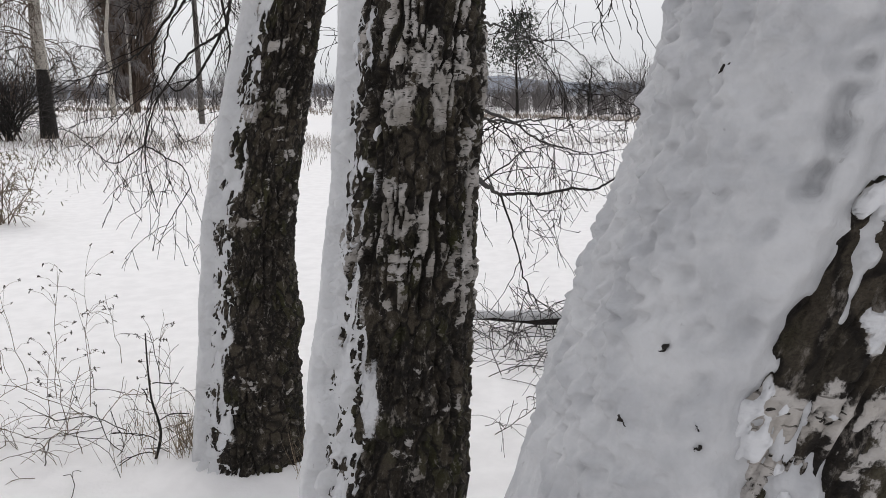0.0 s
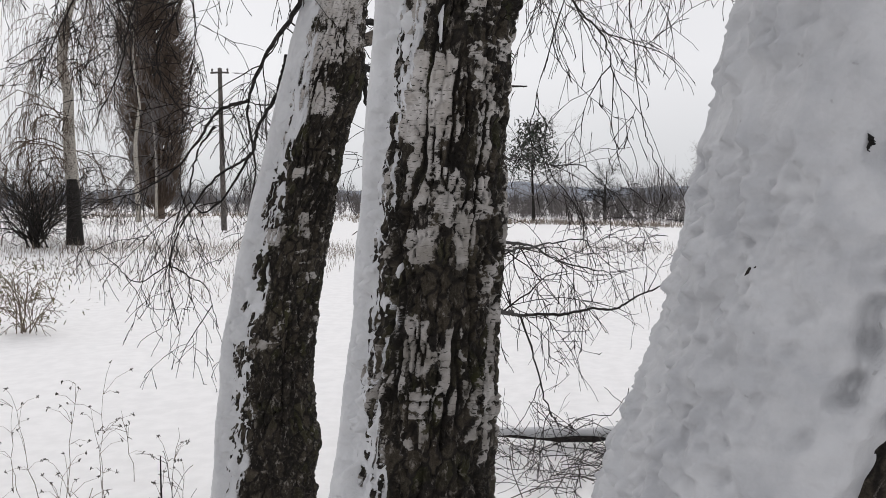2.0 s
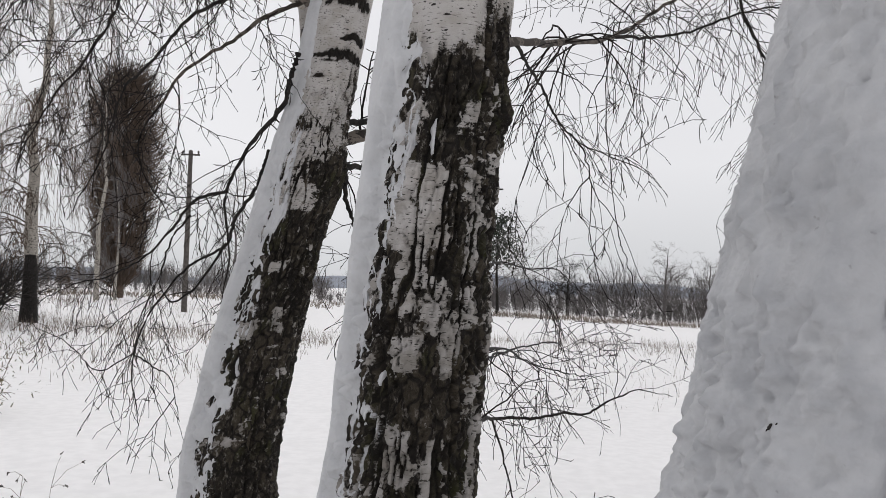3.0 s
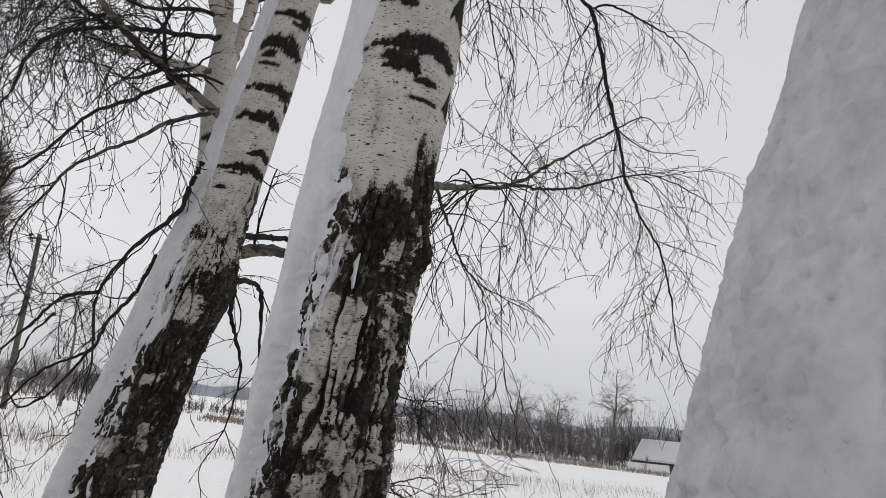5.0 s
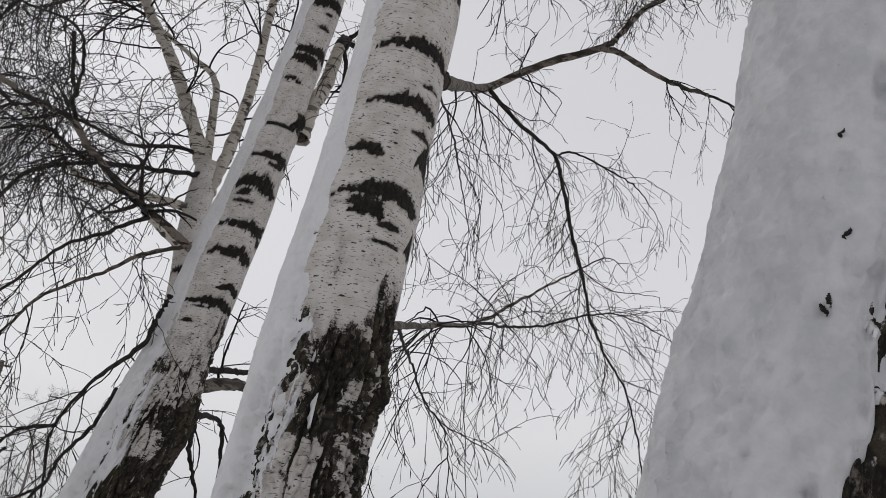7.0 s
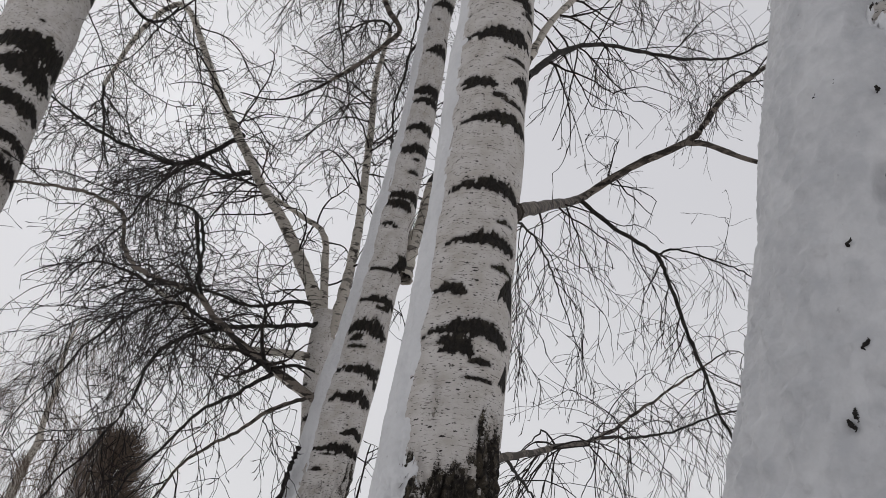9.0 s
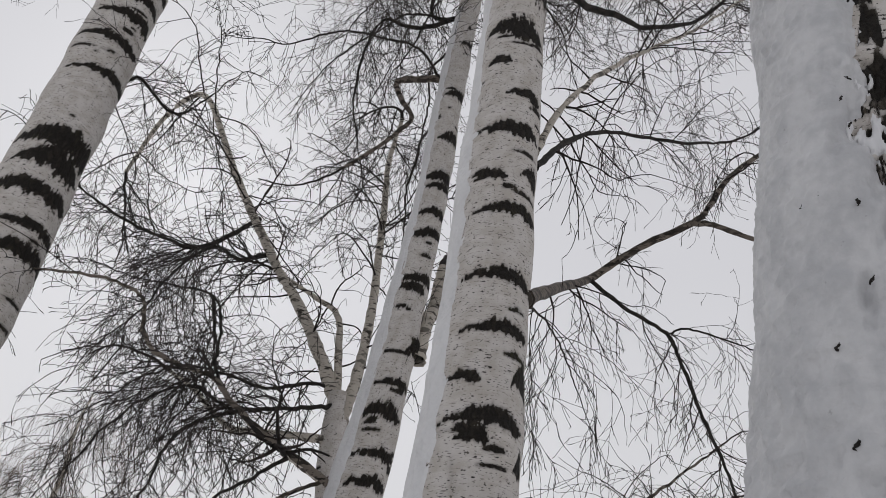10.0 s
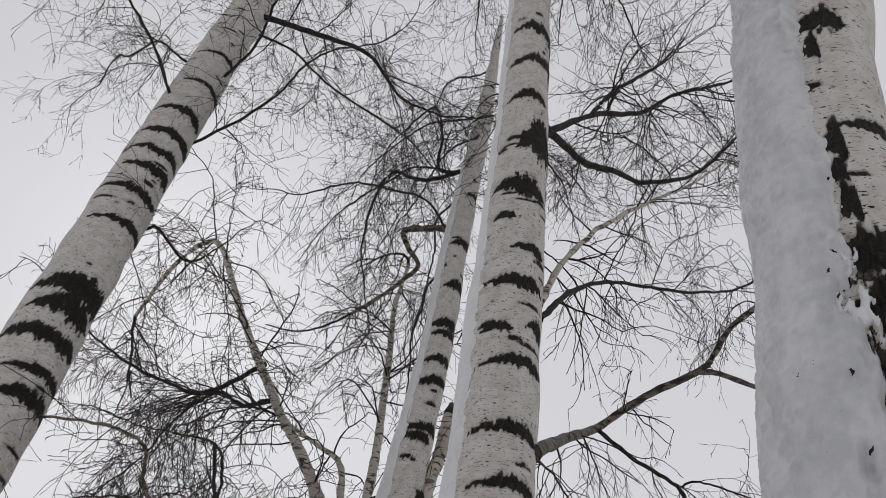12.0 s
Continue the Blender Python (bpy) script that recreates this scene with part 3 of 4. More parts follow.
tree_a = birch("leaning birch with a dark furrowed foot and snowy flank", TREE_A, rings((-0.2, 2.9, 0.009), (2.9, 6.0, 0.018), (6.0, 9.0, 0.035)), (190, 360, 104, 30),
               (2.41, 2.75), ([0.0, 0.92, 1.45, 1.96, 2.36, 2.75], [0.0, 0.12, 0.32, 0.33, 0.30, 0.42]), BANDS_A, (170, ([0.3, 1.6, 2.2, 3.0], [46, 46, 52, 60]), 62, 0.040, -0.1, 6.5), 2, 0.45, rag=1.25, knots=[(2.18, 72, 0.11, 0.035), (0.61, 82, 0.07, 0.022), (3.68, 75, 0.06, 0.03)],
               patches=[(2.08, 0, 45, 0.05), (1.52, -15, 14, 0.05), (1.57, 30, 10, 0.05), (1.79, 5, 14, 0.03), (2.31, 10, 40, 0.06)])
# full greying here: this crust's dimmer light is put into its colour
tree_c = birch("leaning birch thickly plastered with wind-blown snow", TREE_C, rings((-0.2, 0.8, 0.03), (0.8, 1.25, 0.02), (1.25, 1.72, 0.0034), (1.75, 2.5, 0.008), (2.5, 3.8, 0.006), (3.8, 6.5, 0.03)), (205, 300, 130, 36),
               (2.72, 2.95), ([0.0, 1.25, 1.30, 1.36, 1.40, 1.5, 1.65, 2.1, 2.5, 2.75], [0.2, 0.3, 0.42, 0.36, 0.1, 0.1, 0.25, 0.45, 0.6, 0.45]), BANDS_C, (204, ([1.28, 1.33, 1.39, 1.44, 1.54, 1.66, 1.76, 1.84, 1.94, 2.04, 2.3, 2.5, 2.62, 2.8, 3.0, 3.25, 3.5], [41, 32, 25, 30, 34, 37, 31, 28, 34, 38, 42, 40, 27, 30, 31, 25, 22]), 55, 0.037, -0.1, 6.3), 3, 1.5, 1.5, 0.8, 1.4, 0.5, worn_or_dimmed=1.0, sink=0.0015, ease=0.0, age=0.2)
tree_d = birch("stout white birch with narrow black bands", TREE_D, rings((-0.2, 3.0, 0.05), (3.0, 7.6, 0.015), (7.6, 9.5, 0.05)), (220, 380, 96, 24),
               (1.8, 2.6), ([0.0, 2.0], [0.1, 0.4]), BANDS_D, None, 4)
tree_t = birch("slender birch forking into several pale stems", TREE_T, rings((-0.2, 2.0, 0.05), (2.0, 3.8, 0.02)), (180, 360, 50, 20),
               (0.8, 1.6), ([0.0, 2.0], [0.1, 0.4]), [(3.1, 0, 60, 0.03), (2.7, 20, 60, 0.03)], None, 5)

FLECKS = [(1.387, 220), (1.319, 216), (1.316, 235), (1.331, 233), (1.609, 209), (1.707, 229), (2.042, 229), (2.052, 230), (2.128, 233), (2.258, 226), (2.467, 239), (2.50, 222), (2.49, 213), (2.34, 241), (2.607, 238), (2.664, 235), (2.70, 239), (2.87, 243)]
few = np.random.default_rng(77)
for fz, fa in FLECKS:
    cx, cy, cr = (float(v[0]) for v in trunk_line(TREE_C, np.array([fz])))
    lift = cr + 0.038
    out_v = np.array((math.cos(math.radians(fa)), math.sin(math.radians(fa)), 0.0))
    mid_p = np.array((cx, cy, fz)) + out_v * lift
    side_v = np.array((-out_v[1], out_v[0], 0.0))
    size = few.uniform(0.6, 1.2) * (0.5 if fz < 1.7 else 0.95)
    flake = Tubes()
    jig = few.normal(0, 0.0012, (5, 1)) * side_v + out_v * few.uniform(-0.001, 0.002, (5, 1))
    line = mid_p + np.linspace(-1, 1, 5)[:, None] * (np.array((0, 0, 0.008 * size)) + side_v * few.normal(0, 0.0025)) + jig
    line, girth = smooth_line(line, 4), np.array((0.0006, 0.0022, 0.003, 0.0020, 0.0006)) * few.uniform(0.7, 1.3, 5)
    flake.add(line + few.normal(0, 0.0005, line.shape), np.interp(np.linspace(0, 4, len(line)), range(5), girth) * size * few.uniform(0.7, 1.3, len(line)), 9)
    flake.make("bark_flake", LIMB, tree_c, "dark flake of bark poking out of the snow")

# ---- limbs and twigs ----
LIMBS_B = [
    ([(0.12, 1.50, 3.18), (0.37, 2.40, 3.80), (0.72, 3.30, 4.45), (1.02, 3.20, 4.63), (1.32, 3.00, 4.70), (1.41, 2.97, 4.79), (1.58, 3.00, 5.05), (1.88, 3.05, 5.35), (2.29, 3.10, 5.71)], 0.030, 0.014, LIMB_BARK, 9, 0.4, 1.3),
    ([(1.32, 3.00, 4.70), (1.44, 2.95, 4.64), (1.68, 2.90, 4.50), (1.95, 2.90, 4.47)], 0.020, 0.010, LIMB_BARK, 9, 0.35, 1.3),
    ([(0.72, 3.30, 4.45), (0.90, 3.25, 4.23), (1.11, 3.15, 4.00), (1.15, 3.10, 3.79), (1.21, 3.05, 3.45), (1.26, 3.00, 3.20), (1.30, 3.00, 3.02), (1.41, 3.00, 2.80), (1.51, 3.00, 2.65), (1.58, 3.00, 2.40)], 0.014, 0.004, LIMB, 11, 0.45, 1.3),
    ([(1.11, 3.15, 4.00), (1.22, 3.10, 4.01), (1.42, 3.10, 3.95), (1.60, 3.10, 3.88), (1.72, 3.10, 3.74)], 0.007, 0.0025, LIMB, 11, 0.35, 1.1),
    ([(0.177, 1.50, 3.792), (0.338, 1.80, 4.187), (0.571, 2.10, 4.553), (0.885, 2.40, 4.818), (1.245, 2.60, 4.978), (1.608, 2.80, 5.217), (1.921, 2.90, 5.488)], 0.015, 0.006, LIMB, 12, 0.42, 1.2),
    ([(0.168, 1.50, 3.863), (0.317, 1.70, 4.307), (0.569, 1.90, 4.766), (0.895, 2.10, 5.199), (1.199, 2.20, 5.486), (1.648, 2.40, 6.062)], 0.018, 0.007, STEM, 11, 0.42, 0.9),
    ([(0.251, 1.50, 5.002), (0.492, 1.80, 5.147), (0.678, 1.90, 5.214), (0.888, 2.10, 5.376), (1.298, 2.30, 5.729), (1.803, 2.50, 6.457)], 0.024, 0.009, LIMB, 11, 0.5, 0.9),
    ([(0.251, 1.50, 5.002), (0.535, 1.70, 5.460), (0.903, 1.90, 5.806), (1.158, 2.00, 6.161), (1.489, 2.10, 6.444), (1.778, 2.20, 6.728)], 0.021, 0.008, LIMB, 11, 0.5, 0.9),
    ([(0.535, 1.70, 5.460), (0.729, 1.80, 5.886), (1.027, 1.90, 6.297), (1.268, 2.00, 6.729), (1.412, 2.10, 7.075)], 0.016, 0.006, LIMB, 14, 0.6, 0.4),
    ([(0.07, 1.50, 2.36), (0.35, 2.20, 2.60), (0.62, 2.70, 2.79), (0.88, 3.00, 3.01), (1.11, 3.20, 3.20), (1.41, 3.30, 3.43)], 0.014, 0.005, LIMB_BARK, 11, 0.36, 1.2),
    ([(0.62, 2.70, 2.79), (0.84, 2.90, 2.86), (1.05, 3.00, 2.93), (1.33, 3.10, 3.06), (1.57, 3.20, 3.13), (1.90, 3.30, 3.08)], 0.007, 0.003, LIMB, 12, 0.36, 1.5),
    ([(0.098, 1.60, 2.376), (0.201, 1.90, 2.370), (0.292, 2.10, 2.302), (0.403, 2.20, 2.215), (0.443, 2.20, 2.083)], 0.006, 0.002, LIMB, 9, 0.35, 1.3),
    ([(0.016, 1.60, 1.368), (0.118, 2.60, 1.214), (0.200, 3.00, 1.151), (0.365, 3.10, 1.138), (0.530, 3.20, 1.146), (0.663, 3.30, 1.134), (0.798, 3.40, 1.183), (0.919, 3.50, 1.214)], 0.009, 0.004, LIMB, 3, 0.3, 0.4),
    ([(0.179, 3.00, 1.151), (0.240, 3.00, 0.954), (0.289, 3.00, 0.766), (0.350, 3.00, 0.639)], 0.005, 0.0025, LIMB, 6, 0.28, 0.7),
    ([(0.018, 1.60, 1.558), (0.193, 2.60, 1.484), (0.377, 3.20, 1.379), (0.633, 3.60, 1.291)], 0.006, 0.003, LIMB, 4, 0.35, 0.6),
    ([(0.13, 1.65, 3.24), (0.28, 2.15, 3.46), (0.40, 2.45, 3.45), (0.46, 2.55, 3.35)], 0.006, 0.003, LIMB, 18, 0.42, 1.8),
    ([(0.60, 2.68, 2.78), (0.58, 2.62, 2.40), (0.63, 2.60, 1.98), (0.66, 2.60, 1.87), (0.70, 2.60, 1.76), (0.71, 2.60, 1.67)], 0.0024, 0.0014, LIMB, 1, 0.15, 1.5),
    ([(0.34, 2.20, 2.58), (0.24, 2.40, 2.20), (0.18, 2.50, 1.93), (0.24, 2.50, 1.81), (0.28, 2.50, 1.73)], 0.0026, 0.0014, LIMB, 5, 0.22, 1.5),
    ([(0.02, 1.60, 1.78), (0.16, 2.40, 1.82), (0.33, 3.00, 1.82), (0.47, 3.10, 1.82), (0.58, 3.20, 1.75), (0.63, 3.20, 1.67)], 0.004, 0.0016, LIMB, 3, 0.2, 1.2),
    ([(0.02, 1.60, 1.53), (0.17, 2.40, 1.49), (0.36, 3.00, 1.48), (0.48, 3.10, 1.48), (0.55, 3.20, 1.41)], 0.005, 0.002, LIMB, 4, 0.28, 0.8),
]
LIMBS_A = [
    ([(-0.494, 2.95, 2.447), (-0.402, 3.10, 2.487), (-0.311, 3.20, 2.506), (-0.210, 3.30, 2.495)], 0.016, 0.012, LIMB, 4, 0.4, 0.6),
    ([(-0.510, 2.95, 2.369), (-0.394, 3.10, 2.427), (-0.303, 3.20, 2.437), (-0.174, 3.30, 2.415)], 0.034, 0.02, LIMB_BARK, 4, 0.4, 0.6),
    ([(-0.504, 2.95, 2.249), (-0.443, 3.10, 2.269), (-0.393, 3.20, 2.238), (-0.375, 3.20, 2.106)], 0.016, 0.008, LIMB, 6, 0.4, 0.8),
    ([(-0.505, 2.95, 2.219), (-0.507, 3.10, 2.108), (-0.468, 3.10, 2.006), (-0.429, 3.10, 1.873)], 0.014, 0.006, LIMB, 6, 0.4, 0.8),
    ([(-0.729, 2.80, 2.607), (-0.775, 2.85, 2.481), (-0.982, 3.20, 2.376), (-1.163, 3.50, 2.188), (-1.146, 3.50, 1.935)], 0.013, 0.006, LIMB, 7, 0.5, 0.9),
    ([(-1.163, 3.50, 2.188), (-1.345, 3.60, 2.151), (-1.499, 3.70, 2.001), (-1.681, 3.80, 1.841), (-1.916, 3.90, 1.732)], 0.01, 0.004, LIMB, 10, 0.6, 1.1),
    ([(-0.683, 2.90, 2.967), (-0.879, 2.85, 3.087), (-1.046, 2.80, 3.187), (-1.163, 2.75, 3.275), (-1.277, 2.70, 3.392), (-1.404, 2.65, 3.410), (-1.530, 2.60, 3.448), (-1.606, 2.55, 3.534), (-1.634, 2.50, 3.690), (-1.791, 2.45, 3.758), (-1.921, 2.40, 3.751), (-2.096, 2.30, 3.707)], 0.020, 0.006, LIMB_BARK, 11, 0.6, 0.8),
    ([(-0.997, 2.80, 3.127), (-1.182, 2.75, 3.305), (-1.276, 2.70, 3.451), (-1.272, 2.65, 3.627), (-1.329, 2.60, 3.783), (-1.507, 2.50, 3.771)], 0.012, 0.005, LIMB, 10, 0.6, 0.7),
    ([(-0.879, 2.85, 3.057), (-1.030, 2.80, 2.929), (-1.164, 2.75, 2.814), (-1.254, 2.70, 2.660), (-1.369, 2.65, 2.504)], 0.010, 0.005, LIMB, 9, 0.6, 0.8),
    ([(-0.712, 2.95, 2.988), (-0.914, 3.00, 2.914), (-1.036, 3.00, 2.816), (-1.237, 3.00, 2.674), (-1.342, 3.00, 2.517)], 0.013, 0.006, LIMB_BARK, 9, 0.6, 0.8),
    ([(-0.293, 2.95, 3.734), (-0.269, 3.00, 3.906), (-0.227, 3.10, 4.078), (-0.189, 3.20, 4.413)], 0.05, 0.035, STEM, 3, 0.4, 0.5),
    ([(-0.297, 2.95, 5.799), (-0.477, 3.00, 5.838), (-0.578, 3.00, 5.795), (-0.529, 3.00, 5.631), (-0.449, 3.00, 5.468), (-0.540, 3.00, 5.333), (-0.660, 3.05, 5.241), (-0.869, 3.10, 5.096)], 0.028, 0.01, LIMB_BARK, 12, 0.6, 0.6),
    ([(-0.141, 2.95, 6.479), (-0.354, 3.00, 6.422), (-0.526, 3.00, 6.388), (-0.727, 3.00, 6.457), (-0.839, 3.00, 6.081), (-0.860, 3.00, 5.606)], 0.022, 0.007, LIMB, 11, 0.7, 0.6),
    ([(-0.363, 3.00, 6.517), (-0.360, 3.00, 6.967), (-0.442, 2.90, 7.208), (-0.657, 2.90, 6.877), (-0.769, 2.90, 6.644)], 0.014, 0.006, LIMB, 11, 0.7, 0.6),
    ([(-0.88, 3.02, 2.24), (-0.93, 3.10, 2.15), (-1.04, 3.20, 2.02), (-1.09, 3.30, 1.92), (-1.18, 3.35, 1.86), (-1.31, 3.40, 1.80), (-1.41, 3.40, 1.68), (-1.51, 3.40, 1.52), (-1.56, 3.40, 1.36)], 0.010, 0.004, LIMB, 4, 0.36, 1.5),
    ([(-1.10, 3.30, 1.91), (-1.24, 3.30, 1.70), (-1.37, 3.35, 1.62), (-1.45, 3.40, 1.71)], 0.007, 0.003, LIMB, 5, 0.40, 1.6),
    ([(-1.56, 3.40, 1.36), (-1.49, 3.45, 1.30), (-1.41, 3.50, 1.23), (-1.36, 3.50, 1.06)], 0.004, 0.002, LIMB, 6, 0.40, 1.6),
    ([(-1.34, 3.50, 2.06), (-1.43, 3.50, 1.94), (-1.48, 3.50, 1.76), (-1.57, 3.50, 1.54)], 0.006, 0.003, LIMB, 5, 0.40, 1.6),
    ([(-1.56, 3.40, 1.36), (-1.77, 3.50, 1.26), (-1.92, 3.60, 1.34)], 0.004, 0.002, LIMB, 6, 0.35, 1.6),
]
LIMBS_T = [
    ([(-0.82, 3.72, 3.48), (-0.93, 3.65, 3.47), (-1.07, 3.60, 3.46), (-1.26, 3.55, 3.45), (-1.37, 3.50, 3.45), (-1.49, 3.45, 3.53), (-1.58, 3.40, 3.62), (-1.73, 3.35, 3.71)], 0.030, 0.012, STEM, 5, 0.5, 0.8),
    ([(-0.833, 3.70, 3.237), (-0.903, 3.40, 3.214), (-0.926, 3.10, 3.170), (-0.898, 2.86, 3.087)], 0.026, 0.024, STEM, 0, 0.3, 0.5),
    ([(-0.796, 3.72, 3.677), (-0.892, 3.73, 3.919), (-1.024, 3.75, 4.189), (-1.178, 3.75, 4.470), (-1.333, 3.75, 4.701), (-1.557, 3.75, 5.093), (-1.822, 3.80, 5.599), (-2.162, 3.80, 6.320), (-2.341, 3.80, 6.369), (-2.528, 3.80, 6.030), (-2.643, 3.80, 5.540)], 0.05, 0.014, STEM, 22, 0.75, 0.6),
    ([(-0.796, 3.72, 3.617), (-0.838, 3.75, 4.058), (-0.891, 3.80, 4.391), (-1.077, 3.80, 4.531), (-1.336, 3.80, 4.702)], 0.034, 0.012, STEM, 20, 0.7, 0.6),
    ([(-0.789, 3.72, 3.557), (-0.726, 3.70, 3.747), (-0.688, 3.75, 4.058), (-0.661, 3.80, 4.472), (-0.657, 3.80, 4.887), (-0.660, 3.85, 5.375), (-0.670, 3.90, 5.858), (-0.606, 3.95, 6.384)], 0.046, 0.016, STEM, 20, 0.7, 0.6),
    ([(-0.856, 3.65, 3.667), (-1.087, 3.50, 3.576), (-1.256, 3.40, 3.515), (-1.458, 3.20, 3.354), (-1.548, 3.10, 3.193), (-1.571, 3.00, 2.925), (-1.689, 3.00, 2.707)], 0.016, 0.006, LIMB, 22, 0.6, 0.8),
    ([(-0.954, 3.70, 3.838), (-1.234, 3.60, 3.748), (-1.447, 3.50, 3.775), (-1.656, 3.40, 3.774), (-1.854, 3.30, 3.653)], 0.014, 0.006, LIMB, 23, 0.6, 0.8),
    ([(-1.316, 3.40, 3.495), (-1.455, 3.30, 3.544), (-1.561, 3.30, 3.603), (-1.751, 3.20, 3.484), (-1.923, 3.10, 3.232)], 0.012, 0.005, LIMB, 23, 0.6, 0.9),
    ([(-1.553, 3.80, 5.164), (-1.831, 3.60, 4.757), (-2.043, 3.40, 4.687), (-2.262, 3.20, 4.691), (-2.490, 3.00, 4.774)], 0.018, 0.006, LIMB, 27, 0.7, 0.8),
    ([(-1.411, 3.80, 4.883), (-1.554, 3.60, 4.667), (-1.723, 3.50, 4.695), (-1.844, 3.30, 4.378), (-1.913, 3.20, 4.065)], 0.016, 0.006, LIMB, 25, 0.65, 0.8),
    ([(-1.609, 3.40, 4.252), (-1.542, 3.40, 3.982), (-1.505, 3.40, 3.873), (-1.527, 3.40, 3.724)], 0.012, 0.008, LIMB, 23, 0.5, 0.8),
]
LIMBS_D = [
    ([(-2.105, 2.40, 4.811), (-2.077, 2.50, 5.209), (-1.839, 2.60, 5.023), (-1.720, 2.70, 5.241)], 0.014, 0.006, LIMB, 14, 0.6, 0.8),
    ([(-1.839, 2.30, 7.494), (-1.423, 2.40, 7.441), (-1.006, 2.50, 7.346), (-0.743, 2.60, 6.980)], 0.03, 0.012, LIMB, 14, 0.9, 0.7),
]


def unit(v):
    return v / (np.linalg.norm(v) + 1e-9)


def grow(tubes, p, d, length, r, level, droop, rng, kids, fine=0.0012):
    """A shoot that arches over and hangs in slight zigzags, with finer side shoots and, on some tips, a catkin."""
    n = min(12, max(4, int(length / 0.042)))
    s = length / n
    pts, q, d = [np.array(p, float)], np.array(p, float), unit(np.asarray(d, float))
    dirs = [d]
    sway = unit(rng.normal(0, 1, 3)) * rng.uniform(0.10, 0.26)
    turn = rng.normal(0, 0.06, 3)
    for i in range(n):
        d = unit(d + (sway if i % 2 else -sway) + turn + rng.normal(0, 0.12, 3) + (0, 0, -droop * (0.3 + i / n) * s / 0.06 * 0.15))
        q = q + d * s
        pts.append(q)
        dirs.append(d)
    rad = np.maximum(np.linspace(r, r * 0.45, n + 1), fine)
    if level < 2 and rng.uniform() < 0.35:
        tip = pts[-1] + unit(d + rng.normal(0, 0.5, 3)) * 0.016
        pts, rad = pts + [tip], np.append(rad, 0.0008)
        rad[-2] = 1.9 * fine
    tubes.add(pts, rad, 3)
    if level <= 0:
        return
    for _ in range(rng.poisson(kids * length)):
        i = rng.integers(1, n + 1)
        side = unit(np.cross(dirs[i], rng.normal(0, 1, 3)))
        nd = unit(dirs[i] * 0.55 + side * 0.8 + (0, 0, -0.3 * min(droop, 2.0)))
        long = rng.uniform(0.12, 0.42) if level > 1 else rng.uniform(0.05, 0.16)
        grow(tubes, pts[i], nd, min(long, length), max(r * 0.5, 1.2 * fine), level - 1, droop * 1.3, rng, kids, fine)


def dress(tree, prof, limbs, seed, rich=0.95, fine=0.0012, twig_label="thin dark drooping twigs"):
    """Limbs of a tree, each a part, and its twigs. A limb: its points, foot and tip radius, material, shoots a metre, their length, droop."""
    rng = np.random.default_rng(seed)
    twigs = Tubes()
    for pts, r1, r2, mat, per_m, length, droop in limbs:
        foot = np.array(pts[0], float)
        hx, hy, hr = (float(v[0]) for v in trunk_line(prof, np.array([foot[2] - 0.03])))
        if math.hypot(foot[0] - hx, foot[1] - hy) < 2.2 * hr:
            pts = [tuple(foot - 0.10 * unit(np.array(pts[1]) - foot))] + list(pts)
        elif math.hypot(foot[0] - hx, foot[1] - hy) < 0.28 and r1 > 0.009:
            pts = [(hx, hy, foot[2] - 0.05)] + list(pts)
        line = smooth_line(pts, 7)
        line[1:-1] += rng.normal(0, 0.003 if r1 < 0.025 else 0.002, (len(line) - 2, 3))
        limb = Tubes()
        rad = np.linspace(r1, r2, len(line)) * (1 + (0.08 if r1 < 0.025 else 0.05) * rng.normal(size=len(line)))
        rad[0] *= 1.25
        limb.add(line, rad, 8)
        limb.make("limb", mat, tree)
        seg = np.linalg.norm(np.diff(line, axis=0), axis=1)
        total = seg.sum()
        for _ in range(int(per_m * total * rich)):
            k = rng.uniform(0.12, 1.0)
            if r1 + (r2 - r1) * k > 0.015 and rng.uniform() < 0.65:
                continue
            i = min(int(np.searchsorted(np.cumsum(seg), k * total)), len(line) - 2)
            along = unit(line[i + 1] - line[i])
            side = unit(np.cross(along, rng.normal(0, 1, 3)))
            grow(twigs, line[i + 1], along * 0.5 + side * 0.75 + (0, 0, -0.25 * droop), length * rng.uniform(0.45, 1.35), min(5 * fine, max(2.2 * fine, rad[i] * 0.4)), 2, droop, rng, 11.0, fine)
        grow(twigs, line[-1], unit(line[-1] - line[-2]), length, r2, 2, droop, rng, 10, fine)
    tagged(twigs.make("twig_spray", TWIG, tree, twig_label), kind="stuff")


def crown(prof, z0, z1, count, length, seed, r=0.020, mat=LIMB, shoots=13, az0=0.0, az1=360.0):
    """Rising limbs of the upper crown, in the form that dress() takes."""
    rng = np.random.default_rng(seed)
    out = []
    for k in range(count):
        z = z0 + (z1 - z0) * (k + rng.uniform(0.1, 0.9)) / count
        cx, cy, rr = (float(v[0]) for v in trunk_line(prof, np.array([z])))
        az = math.radians(rng.uniform(az0, az1))
        d = unit(np.array((math.cos(az), math.sin(az), rng.uniform(0.35, 0.9))))
        p, pts = np.array((cx + math.cos(az) * rr * 0.9, cy + math.sin(az) * rr * 0.9, z)), []
        for i in range(6):
            pts.append(tuple(p))
            d = unit(d + rng.normal(0, 0.22, 3) + (0, 0, -0.10 * i))
            p = p + d * length * rng.uniform(0.7, 1.3) / 5
        out.append((pts, r, 0.006, mat, shoots, 0.6, 1.0))
    return out


